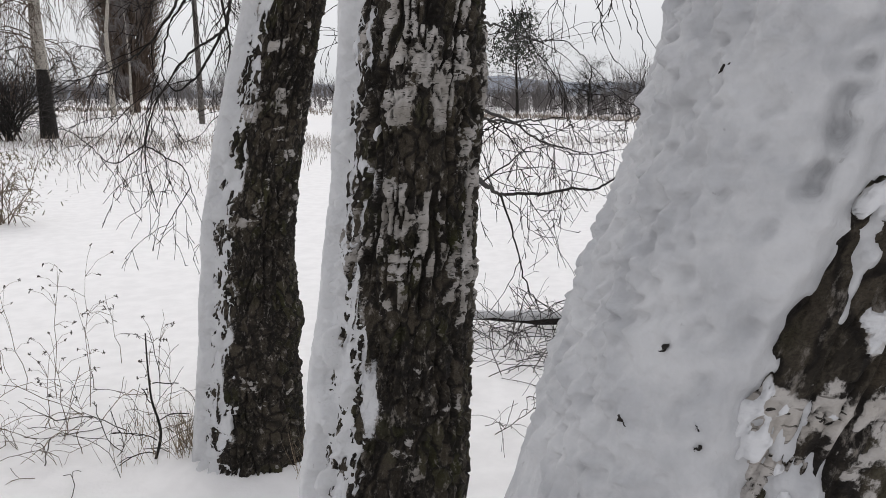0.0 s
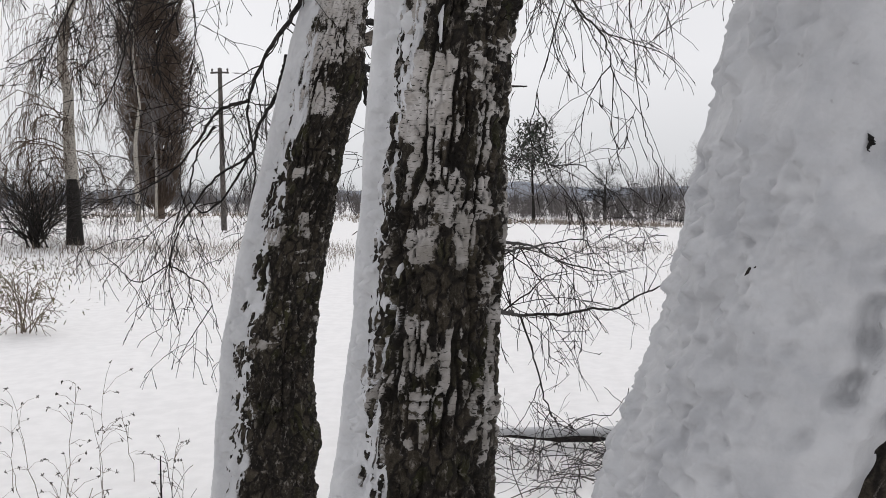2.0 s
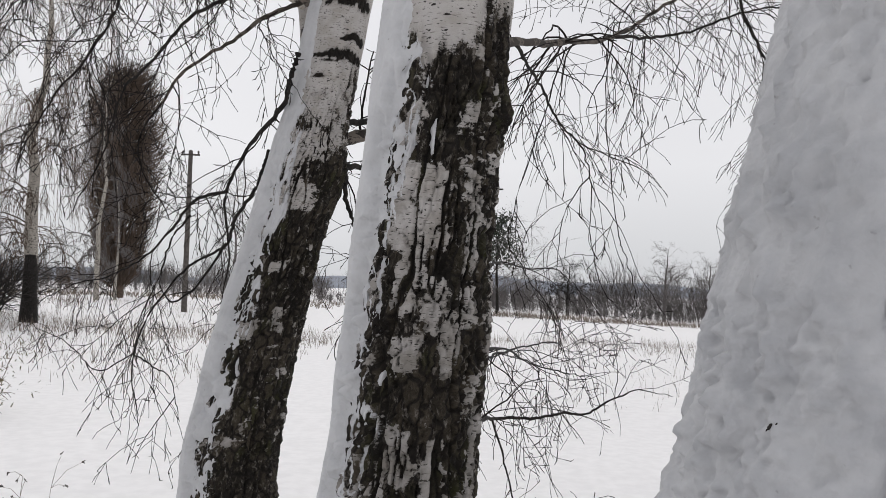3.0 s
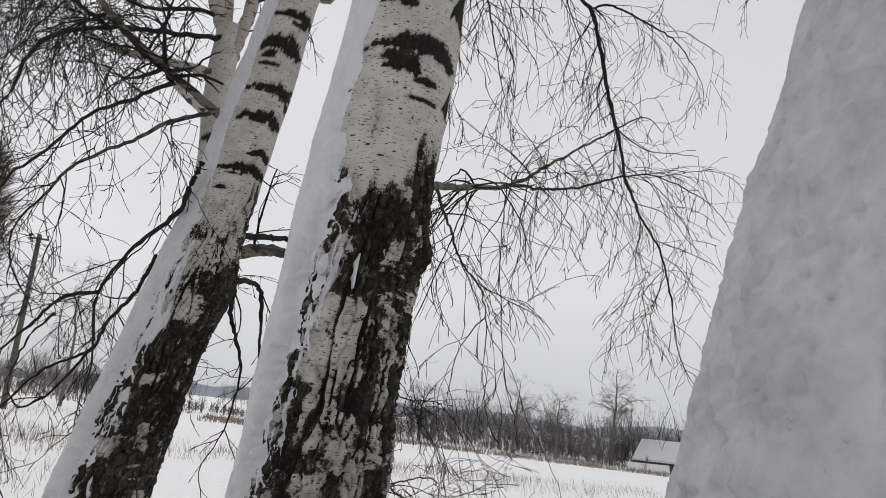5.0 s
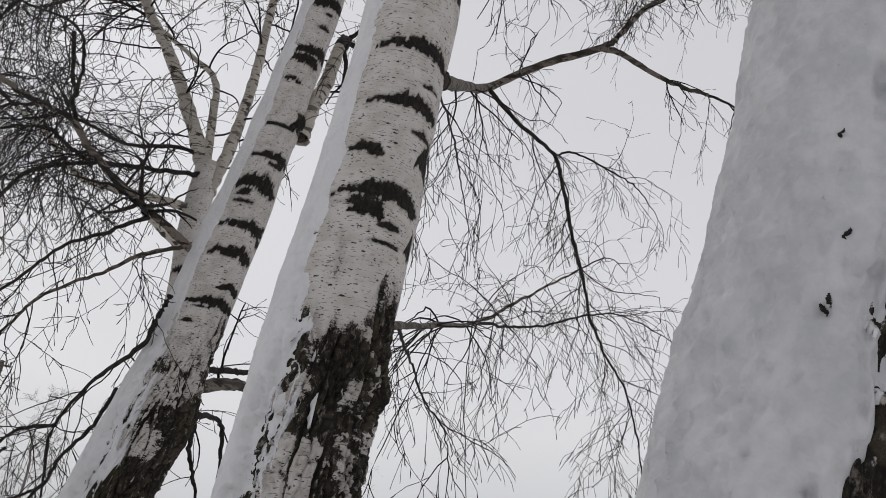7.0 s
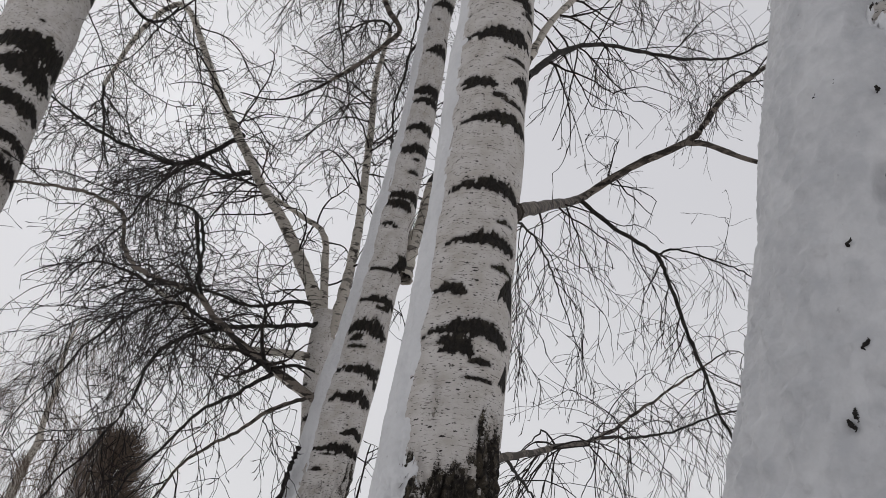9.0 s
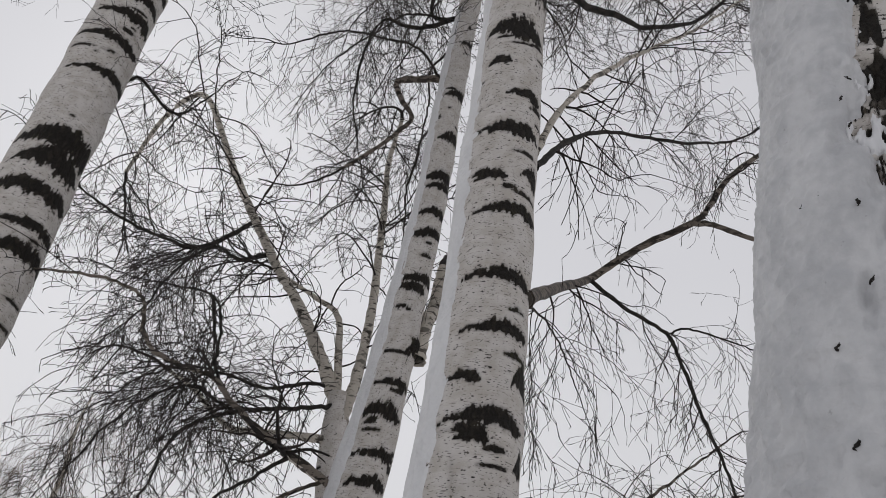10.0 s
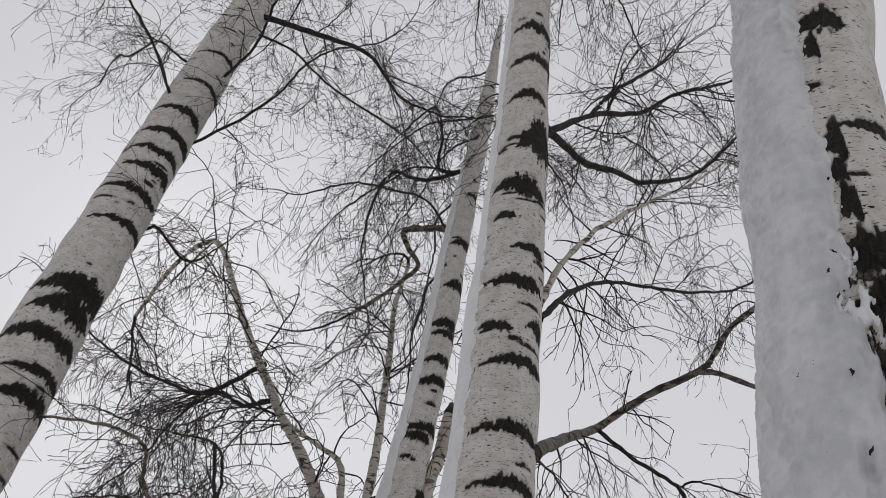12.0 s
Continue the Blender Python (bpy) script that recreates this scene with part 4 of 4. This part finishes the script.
dress(tree_b, TREE_B, LIMBS_B + crown(TREE_B, 5.5, 8.8, 7, 1.5, 15, 0.014, az0=-60, az1=120), 11, 1.0)
dress(tree_a, TREE_A, LIMBS_A + crown(TREE_A, 5.2, 8.2, 8, 1.2, 16, 0.010, az0=60, az1=240), 12, 0.85, 0.0015)
dress(tree_t, TREE_T, LIMBS_T, 13, 0.92, 0.0015)
dress(tree_d, TREE_D, LIMBS_D + crown(TREE_D, 5.6, 9.3, 10, 1.9, 17, 0.012, shoots=13, az0=-20, az1=300), 14, 1.0, 0.0013)


# ---- the field beyond ----
def bare_tree(name, label, category, x, y, height, spread_m, trunk_r, seed, mat=FAR_HAZED_WOOD, bark=None, shoots=26, droop=0.2, up=0.5, level=2, low=0.25, kids=2.2, group="", top=0.4, stout=0.3):
    """A leafless tree in the distance: trunk, limbs and twigs."""
    rng = np.random.default_rng(seed)
    z0 = float(ground_z(x, y)[0]) - 0.05
    tree = thing(name, (x, y, z0), label, category, group)
    t = np.linspace(0, 1, 14)
    sway = np.cumsum(rng.normal(0, 0.012 * height, (14, 2)), 0) * t[:, None]
    line = np.stack([x + sway[:, 0], y + sway[:, 1], z0 + height * t], 1)
    tr = Tubes()
    tr.add(line, trunk_r * (1 - 0.9 * t) + 0.006, 8)
    tr.make("trunk", bark or mat, tree)
    tw = Tubes()
    for _ in range(shoots):
        k = rng.uniform(low, 0.98)
        p = np.array([np.interp(k, t, line[:, c]) for c in range(3)])
        az = rng.uniform(0, 2 * math.pi)
        d = (math.cos(az), math.sin(az), up)
        far_grow(tw, p, d, spread_m * (1.15 - (1.15 - top) * k) * rng.uniform(0.6, 1.15), trunk_r * stout * (1.1 - k) + 0.006, level, droop, rng, kids)
    tagged(tw.make("twig_spray", mat, tree), kind="stuff")
    return tree


def far_grow(tubes, p, d, length, r, level, droop, rng, kids):
    n = 6
    s = length / n
    pts, q, d = [np.array(p)], np.array(p, float), unit(np.asarray(d, float))
    dirs = [d]
    for i in range(n):
        d = unit(d + rng.normal(0, 0.16, 3) + (0, 0, -droop * (i + 1) / n))
        q = q + d * s
        pts.append(q)
        dirs.append(d)
    tubes.add(pts, np.linspace(r, max(r * 0.3, min(r, 0.004)), n + 1), 3)
    if level > 0:
        for _ in range(rng.poisson(kids * 3)):
            i = rng.integers(1, n + 1)
            side = unit(np.cross(dirs[i], rng.normal(0, 1, 3)))
            far_grow(tubes, pts[i], dirs[i] * 0.8 + side * 0.7, length * rng.uniform(0.3, 0.6), max(r * 0.5, min(0.7 * r, 0.005)), level - 1, droop * 1.3, rng, kids)


far_birch = bare_tree("birch_tree", "tall birch at the field edge, dark at its foot", "birch tree", -13.4, 26.0, 13.5, 3.4, 0.26, 21, POPLAR, STEM, 52, 0.95, 0.9, 2, 0.15, 2.8, "birches", 0.95, 0.10)
bare_tree("birch_tree", "slim white birch beside the poplar", "birch tree", -19.5, 46.0, 13.0, 2.6, 0.17, 22, FAR_HAZED_WOOD, STEM, 34, 0.7, 0.5, 2, 0.2, 2.6, "birches")
bare_tree("birch_tree", "thin white birch beside the poplar", "birch tree", -20.0, 50.0, 8.0, 1.8, 0.10, 23, FAR_HAZED_WOOD, STEM, 24, 0.7, 0.5, 2, 0.2, 2.4, "birches")


foot_z = far_birch.matrix_basis.translation.z
foot = Tubes()
foot.add([(-13.4, 26.0, foot_z), (-13.4, 26.0, foot_z + 1.0), (-13.41, 26.0, foot_z + 1.9), (-13.42, 26.0, foot_z + 2.3)], [0.30, 0.24, 0.225, 0.18], 10)
foot.make("bark_foot", LIMB, far_birch, "black furrowed bark round the foot")


def poplar(x, y, height, radius, seed):
    rng = np.random.default_rng(seed)
    z0 = float(ground_z(x, y)[0]) - 0.05
    tree = thing("poplar_tree", (x, y, z0), "dense brown columnar poplar, bare of leaves", "poplar tree")
    tr, tw = Tubes(), Tubes()
    tr.add([(x, y, z0), (x + 0.1, y, z0 + height * 0.5), (x, y, z0 + height)], [0.45, 0.28, 0.03], 8)
    tr.make("trunk", POPLAR, tree)
    for _ in range(4200):
        k = rng.uniform(0.03, 0.93) ** 0.9
        az = rng.uniform(0, 2 * math.pi)
        lean = radius * np.interp(k, (0, 0.12, 0.5, 0.8, 1), (0.55, 0.72, 1.12, 0.95, 0.4)) * math.sqrt(rng.uniform(0.02, 1.25))
        ln = rng.uniform(1.2, 3.2) * (1.1 - 0.5 * k)
        p0 = np.array((x + 0.35 * lean * math.cos(az), y + 0.35 * lean * math.sin(az), z0 + height * k))
        p3 = p0 + (0.75 * lean * math.cos(az) + rng.normal(0, 0.12), 0.75 * lean * math.sin(az) + rng.normal(0, 0.12), ln)
        p1 = p0 * 0.6 + p3 * 0.4 + (0.2 * lean * math.cos(az), 0.2 * lean * math.sin(az), 0)
        p2 = p0 * 0.25 + p3 * 0.75 + (rng.normal(0, 0.1), rng.normal(0, 0.1), 0)
        tw.add([p0, p1, p2, p3], [0.035, 0.026, 0.018, 0.008], 3)
    tagged(tw.make("twig_spray", POPLAR, tree), kind="stuff")


poplar(-24.5, 62.0, 19.0, 2.9, 31)

# utility pole
px, py = -11.9, 38.0
pz = float(ground_z(px, py)[0]) - 0.1
pole = thing("utility_pole", (px, py, pz), "weathered wooden utility pole standing in the snow", "utility pole")
shaft = Tubes()
shaft.add([(px, py, pz), (px, py, pz + 4), (px, py, pz + 8.05), (px, py, pz + 8.1)], [0.14, 0.12, 0.10, 0.02], 10)
shaft.make("shaft", POLE_WOOD, pole)
arm = Tubes()
arm.add([(px - 0.45, py, pz + 7.85), (px, py - 0.1, pz + 7.85), (px + 0.45, py, pz + 7.85)], [0.05, 0.05, 0.05], 6)
arm.make("crossarm", POLE_WOOD, pole)
for side in (-0.38, 0.38):
    ins = Tubes()
    ins.add([(px + side, py, pz + 7.88), (px + side, py, pz + 7.96), (px + side, py, pz + 8.02), (px + side, py, pz + 8.06)], [0.02, 0.045, 0.05, 0.015], 8)
    ins.make("insulator", POLE_WOOD, pole)


def shrub(name, label, x, y, height, width, stems, seed, mat, group=""):
    rng = np.random.default_rng(seed)
    z0 = float(ground_z(x, y)[0]) - 0.03
    bush = thing(name, (x, y, z0), label, "shrub", group)
    tw = Tubes()
    for _ in range(stems):
        az, tilt = rng.uniform(0, 2 * math.pi), rng.uniform(0.05, 0.75)
        d = (math.cos(az) * tilt, math.sin(az) * tilt, 1)
        p = (x + rng.normal(0, 0.1 * width), y + rng.normal(0, 0.1 * width), z0)
        far_grow(tw, p, d, height * rng.uniform(0.6, 1.1), max(0.006, height * 0.011), 2, 0.12, rng, 1.7)
    tagged(tw.make("stem_spray", mat, bush), kind="stuff")
    return bush


shrub("leafless_shrub", "dark leafless many-stemmed shrub in the snow", -13.9, 24.4, 2.8, 1.6, 22, 41, LIMB)
shrub("leafless_shrub", "dark leafless many-stemmed shrub in the snow", -15.6, 27.5, 3.0, 2.0, 22, 42, LIMB)

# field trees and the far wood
bare_tree("pine_tree", "old tree with dark tufted crown at the field's far edge", "tree", 6.9, 75.0, 9.6, 6.6, 0.16, 51, FAR_HAZED_WOOD, LIMB, 46, 0.1, 0.55, 2, 0.2, 1.8)
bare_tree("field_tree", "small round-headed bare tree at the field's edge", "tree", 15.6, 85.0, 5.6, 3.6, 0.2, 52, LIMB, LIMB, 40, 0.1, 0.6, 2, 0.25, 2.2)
bare_tree("field_tree", "bare tree rising over the far scrub", "tree", 26.0, 84.0, 8.0, 4.0, 0.2, 53, FAR_HAZED_WOOD, FAR_HAZED_WOOD, 34, 0.1, 0.6, 2, 0.2, 1.9)
bare_tree("field_tree", "bare tree rising over the far scrub", "tree", 29.5, 80.0, 6.5, 3.6, 0.2, 54, FAR_HAZED_WOOD, FAR_HAZED_WOOD, 32, 0.1, 0.6, 2, 0.2, 1.9)
bare_tree("field_tree", "tall bare tree beside the shed", "tree", 38.5, 86.0, 11.0, 4.2, 0.25, 55, FAR_HAZED_WOOD, FAR_HAZED_WOOD, 38, 0.1, 0.6, 2, 0.2, 1.9)
bare_tree("field_tree", "thin bare tree behind the pole", "tree", -13.0, 52.0, 9.0, 2.6, 0.12, 56, FAR_HAZED_WOOD, FAR_HAZED_WOOD, 26, 0.1, 0.7, 2, 0.3, 2.0)

rng = np.random.default_rng(61)
clumps = Tubes()
pine_z = float(ground_z(6.9, 75.0)[0])
for _ in range(760):
    k = rng.uniform(0.5, 1.0)
    az = rng.uniform(0, 6.283)
    hub = np.array((6.9 + math.cos(az) * 3.3 * (1.28 - k) * rng.uniform(0.3, 1.3), 75 + math.sin(az) * 2.8 * (1.28 - k), pine_z + 9.5 * k))
    hub += 0.35 * np.round(rng.normal(0, 1.0, 3))
    clumps.add([hub, hub + rng.normal(0, 0.13, 3), hub + rng.normal(0, 0.22, 3)], [0.075, 0.06, 0.01], 3)
pine_tree = [o for o in scene.collection.objects if o.name.startswith("pine_tree")][0]
tagged(clumps.make("needle_mass", NEEDLE, pine_tree), kind="stuff")


def far_wood(name, label, x0, x1, y0, y1, count, h0, h1, mat, seed, twigs=30):
    """A belt of bushy scrub and thin trees: domed heads of branching shoots, some on a bare stem."""
    rng = np.random.default_rng(seed)
    tw = Tubes()
    for _ in range(count):
        k = rng.uniform(0, 1)
        x, y = x0 + (x1 - x0) * k, y0 + (y1 - y0) * k + rng.normal(0, 3.5)
        z0 = float(ground_z(x, y)[0])
        h = h0 + (h1 - h0) * rng.beta(1.3, 2.6) * (1.05 + 0.55 * math.sin(x * 0.23 + seed) + 0.35 * math.sin(x * 0.61))
        low = rng.uniform(0.0, 0.12)
        tw.add([(x, y, z0), (x + rng.normal(0, 0.12) * h * 0.5, y, z0 + 0.45 * h), (x + rng.normal(0, 0.1) * h, y, z0 + 0.85 * h)], [0.016, 0.014, 0.009], 3)
        for _ in range(twigs):
            p = np.array((x, y, z0 + h * rng.uniform(low, 0.6)))
            az, rise = rng.uniform(0, 6.283), rng.uniform(-0.15, 1.45)
            d = np.array((math.cos(az) * math.cos(rise), math.sin(az) * math.cos(rise), math.sin(rise)))
            e = p + d * h * rng.uniform(0.2, 0.42)
            tw.blade(p, e, rng.uniform(0.014, 0.03))
            for _ in range(3):
                q = p + (e - p) * rng.uniform(0.4, 0.95)
                tw.blade(q, q + (d + rng.normal(0, 0.55, 3)) * h * rng.uniform(0.06, 0.16), rng.uniform(0.008, 0.018))
    tagged(tw.make(name, mat), label, "wood", kind="stuff")


far_wood("far_wood", "belt of leafless grey-brown scrub and trees", -2, 60, 104, 88, 560, 2.2, 7.4, FAR_HAZED_WOOD, 71)
far_wood("far_wood", "belt of leafless trees behind the poplar", -62, -14, 92, 112, 260, 3.0, 6.0, FAR_HAZED_WOOD, 72)
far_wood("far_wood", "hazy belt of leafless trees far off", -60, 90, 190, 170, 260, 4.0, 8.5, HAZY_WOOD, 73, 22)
far_wood("far_wood", "low grey scrub along the foot of the wood", -30, 62, 92, 84, 620, 0.9, 2.6, FAR_HAZED_WOOD, 75, 22)
far_wood("far_wood", "dark scrub behind the shed", 36, 75, 92, 70, 160, 4.0, 8.0, FAR_HAZED_WOOD, 74)

hill_x = np.linspace(-900, 900, 120)
hill_h = 26 + 9 * np.sin(hill_x * 0.006 + 1) + 6 * np.sin(hill_x * 0.017) + 2 * np.sin(hill_x * 0.06)
hv = np.concatenate([np.stack([hill_x, np.full(120, 1300.0), np.full(120, -3.0)], 1), np.stack([hill_x, np.full(120, 1420.0), hill_h * 0.75], 1), np.stack([hill_x, np.full(120, 1700.0), hill_h], 1)])
hf = np.array([[r * 120 + i, r * 120 + i + 1, (r + 1) * 120 + i + 1, (r + 1) * 120 + i] for r in (0, 1) for i in range(119)])
tagged(mesh_object("backdrop", hv, hf, HILL), "low wooded hills on the horizon, painted blue with haze", "hills", kind="structure")


def reeds(name, label, areas, mat, seed, h0, h1, wide, gaps=-0.18):
    """Dry stalks standing out of the snow over areas (x0, x1, y0, y1, count)."""
    rng = np.random.default_rng(seed)
    tw = Tubes()
    for x0, x1, y0, y1, count in areas:
        xs, ys = rng.uniform(x0, x1, count), rng.uniform(y0, y1, count)
        keep = perlin(np.stack([xs * 0.45, ys * 0.8, np.full(count, seed * 1.0)], 1)) > gaps
        xs, ys = xs[keep], ys[keep]
        zs = ground_z(xs, ys) - 0.02
        for x, y, z in zip(xs, ys, zs):
            h = rng.uniform(h0, h1)
            tw.blade((x, y, z), (x + rng.normal(0, 0.3) * h, y + rng.normal(0, 0.2) * h, z + h), wide * rng.uniform(0.6, 1.3))
    tagged(tw.make(name, mat), label, "dry grass", kind="stuff")


reeds("reed_belt", "belt of dry brownish reeds across the field", [(-3, 34, 22, 29, 4200), (-14, -3, 21, 27, 1500), (-2, 10, 26.5, 28, 500)], REED, 81, 0.12, 0.42, 0.005)
reeds("dry_grass", "dry grass tufts poking through snow", [(-18, -3, 12.5, 30, 3600), (-30, -10, 30, 48, 2200), (0, 9, 11, 20, 500)], WEED, 82, 0.08, 0.40, 0.0042)
reeds("reed_belt", "strip of pale reeds along the far edge", [(-6, 62, 64, 76, 6500), (-45, -8, 64, 84, 1800)], REED, 83, 0.2, 0.55, 0.03)
reeds("dry_grass", "tuft of straw-coloured grass at the birch's foot", [(-1.38, -1.18, 2.85, 3.1, 170), (-1.7, -1.38, 2.8, 3.3, 40), (-0.76, -0.5, 2.7, 3.3, 150)], STRAW, 84, 0.07, 0.24, 0.0014, -9)

# olive shrub, with leaves
olive = shrub("leafy_shrub", "low olive-green shrub half buried in snow", -5.9, 9.6, 0.85, 0.8, 12, 43, WEED)
rng = np.random.default_rng(85)
lv = Tubes()
oz = float(ground_z(-5.9, 9.6)[0])
for _ in range(520):
    p = np.array((-5.9 + rng.normal(0, 0.33), 9.6 + rng.normal(0, 0.33), oz + rng.uniform(0.12, 1.0)))
    lv.blade(p, p + rng.normal(0, 0.04, 3), 0.007)
tagged(lv.make("foliage", LEAF, olive), kind="stuff")


# shed with snowy roof
def shed(label, x, y, w, d, h, turn, rise=1.9):
    z0 = float(ground_z(x, y)[0]) - 0.1
    ob = thing("shed", (x, y, z0), label, "shed")
    ob.matrix_basis = Matrix.Translation((x, y, z0)) @ pose(0, 0, 0, 0, 0, turn)

    def add(name, verts, faces, mat):
        m = ob.matrix_basis
        mesh_object(name, [m @ Vector(v) for v in verts], faces, mat, ob, smooth=False)
    X, Y = w / 2, d / 2
    box = [[0, 1, 5, 4], [1, 2, 6, 5], [2, 3, 7, 6], [3, 0, 4, 7], [4, 5, 6, 7], [3, 2, 1, 0]]
    add("wall", [(-X, -Y, 0), (X, -Y, 0), (X, Y, 0), (-X, Y, 0), (-X, -Y, h), (X, -Y, h), (X, Y, h), (-X, Y, h)], box, WALL)
    e, t = 0.5, 0.22
    for s in (-1, 1):
        a, b = (0, h + rise), (s * (Y + e), h - 0.25)
        add("roof", [(-X - e, b[0], b[1]), (X + e, b[0], b[1]), (X + e, a[0], a[1]), (-X - e, a[0], a[1]),
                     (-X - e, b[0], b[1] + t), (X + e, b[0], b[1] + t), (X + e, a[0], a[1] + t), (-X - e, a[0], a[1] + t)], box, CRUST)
    for gx_ in (-X, X):
        add("gable", [(gx_ - 0.05, -Y, h), (gx_ + 0.05, -Y, h), (gx_ + 0.05, 0, h + rise - 0.05), (gx_ - 0.05, 0, h + rise - 0.05),
                      (gx_ - 0.05, Y, h), (gx_ + 0.05, Y, h), (gx_ + 0.05, 0.01, h + rise - 0.05), (gx_ - 0.05, 0.01, h + rise - 0.05)], [[0, 1, 2, 3], [4, 5, 6, 7], [0, 3, 7, 4], [1, 5, 6, 2]], WALL)


shed("low dark wooden shed under a snowy gable roof", 43.9, 82.0, 6.0, 5.0, 1.35, -45)
shed("small lean-to half buried under a snowy roof", 38.6, 77.0, 3.2, 1.6, 0.3, -24, 0.45)


# ---- close things on the ground ----
def weed(x, y, height, seed, lean=(0.0, 0.0)):
    """A dry weed: stem, side stems and seed heads."""
    rng = np.random.default_rng(seed)
    z0 = float(ground_z(x, y)[0]) - 0.02
    ob = thing("dry_weed", (x, y, z0), "dry brown weed stalk with withered seed heads", "weed", "weeds by the birch")
    t = np.linspace(0, 1, 8)
    line = np.stack([x + lean[0] * t ** 1.5 * height + rng.normal(0, 0.006, 8), y + lean[1] * t ** 1.5 * height + rng.normal(0, 0.006, 8), z0 + height * t], 1)
    st, hd = Tubes(), Tubes()
    st.add(line, np.linspace(0.0024, 0.0010, 8), 5)
    for _ in range(rng.integers(5, 10)):
        i = rng.integers(3, 8)
        d = unit(np.array((rng.normal(0, 1), rng.normal(0, 1), rng.uniform(0.2, 1.3))))
        ln = rng.uniform(0.06, 0.22)
        e = line[i] + d * ln + (0, 0, -0.15 * ln)
        st.add([line[i], line[i] + d * ln * 0.5 + (0, 0, 0.01), e], [0.0014, 0.0011, 0.0008], 3)
        for _ in range(7):
            v = rng.normal(0, 0.007, 3)
            hd.add([e, e + v * 0.6 + (0, 0, 0.004), e + v], [0.0012, 0.0026, 0.0008], 4)
    st.make("stem", WEED, ob)
    tagged(hd.make("seed_head_cluster", POLE_WOOD, ob), kind="stuff")


for k, (wx, wy, wh) in enumerate([(-2.06, 3.6, 0.75), (-2.32, 3.75, 0.8), (-2.58, 3.9, 0.62), (-2.89, 4.2, 0.55), (-1.86, 4.1, 0.45), (-2.22, 4.4, 0.5), (-2.48, 3.3, 0.5), (-1.7, 3.5, 0.4), (-2.74, 3.45, 0.6), (-2.0, 3.2, 0.5), (-2.14, 3.3, 0.42), (-2.44, 3.05, 0.55), (-2.7, 3.1, 0.4), (-1.84, 3.0, 0.3), (-2.17, 3.9, 0.55), (-1.55, 3.45, 0.35)]):
    weed(wx, wy, wh, 100 + k, (0.12 * math.sin(k * 2.1), 0.1 * math.cos(k * 1.7)))


def fallen_twigs(name, label, x, y, sx, sy, count, length, seed, up=0.25, thin=0.0022, mat=TWIG):
    rng = np.random.default_rng(seed)
    z0 = float(ground_z(x, y)[0])
    ob = thing(name, (x, y, z0), label, "brushwood")
    tw = Tubes()
    for _ in range(count):
        px_, py_ = x + rng.normal(0, sx), y + rng.normal(0, sy)
        az = rng.uniform(0, 6.283)
        far_grow(tw, (px_, py_, float(ground_z(px_, py_)[0]) + 0.01), (math.cos(az), math.sin(az), rng.uniform(0.0, up * 2)), length * rng.uniform(0.5, 1.2), rng.uniform(thin, 2.2 * thin), 1, 0.10, rng, 1.2)
    tagged(tw.make("twig_spray", mat, ob), kind="stuff")


fallen_twigs("brushwood", "heap of dark fallen birch twigs in snow", 0.80, 4.9, 0.30, 0.28, 80, 0.6, 91, 0.35, 0.0018)
fallen_twigs("brushwood", "thin grey twigs strewn over the snow", 0.55, 4.2, 0.45, 0.5, 40, 0.5, 92, 0.25, 0.0020, POLE_WOOD)
fallen_twigs("brushwood", "tangle of thin twigs beside the birch", -1.61, 3.1, 0.22, 0.2, 24, 0.36, 93, 0.5, 0.0015, POLE_WOOD)
fallen_twigs("brushwood", "thin arching twigs low over the snow", -2.23, 3.1, 0.45, 0.3, 30, 0.42, 94, 0.4, 0.0012, WEED)

# dead sapling beside the leaning birch
sap = thing("dead_sapling", (-1.44, 2.9, -0.13), "thin black dead sapling with a broken top", "sapling")
st = Tubes()
st.add(smooth_line([(-1.47, 2.9, -0.17), (-1.41, 2.9, 0.02), (-1.41, 2.9, 0.11), (-1.435, 2.9, 0.22), (-1.44, 2.9, 0.39), (-1.438, 2.9, 0.54)], 4), np.linspace(0.008, 0.003, 21), 7)
st.make("stem", LIMB, sap)
st = Tubes()
rng = np.random.default_rng(95)
for z, side, ln in ((0.21, 1, 0.16), (0.12, -1, 0.22), (0.30, -1, 0.14), (0.40, 1, 0.12), (0.05, -1, 0.25)):
    far_grow(st, (-1.425, 2.9, z - 0.10), (side, rng.normal(0, 0.4), 0.35), ln, 0.0030, 1, 0.05, rng, 0.9)
tagged(st.make("twig_spray", TWIG, sap), kind="stuff")

lx = np.linspace(-0.3, 1.25, 30)
log_line = np.stack([lx, 5.15 + 0.06 * lx, ground_z(lx, 5.15 + 0.06 * lx) + 0.08], 1)
log = thing("fallen_log", (0.7, 5.2, 0.0), "dark fallen log capped with snow", "log")
lt = Tubes()
lt.add(log_line + np.stack([0 * lx, 0.012 * np.sin(lx * 7), 0.015 * np.sin(lx * 5 + 1)], 1), 0.026 * (1 + 0.16 * np.sin(lx * 9) + 0.1 * np.sin(lx * 23)), 10)
lt.make("stem", LIMB, log)
lc = Tubes()
lc.add(log_line[1:-1] + (0, 0.0, 0.030), 0.036 * (1 + 0.22 * np.sin(lx[1:-1] * 13 + 1)), 10)
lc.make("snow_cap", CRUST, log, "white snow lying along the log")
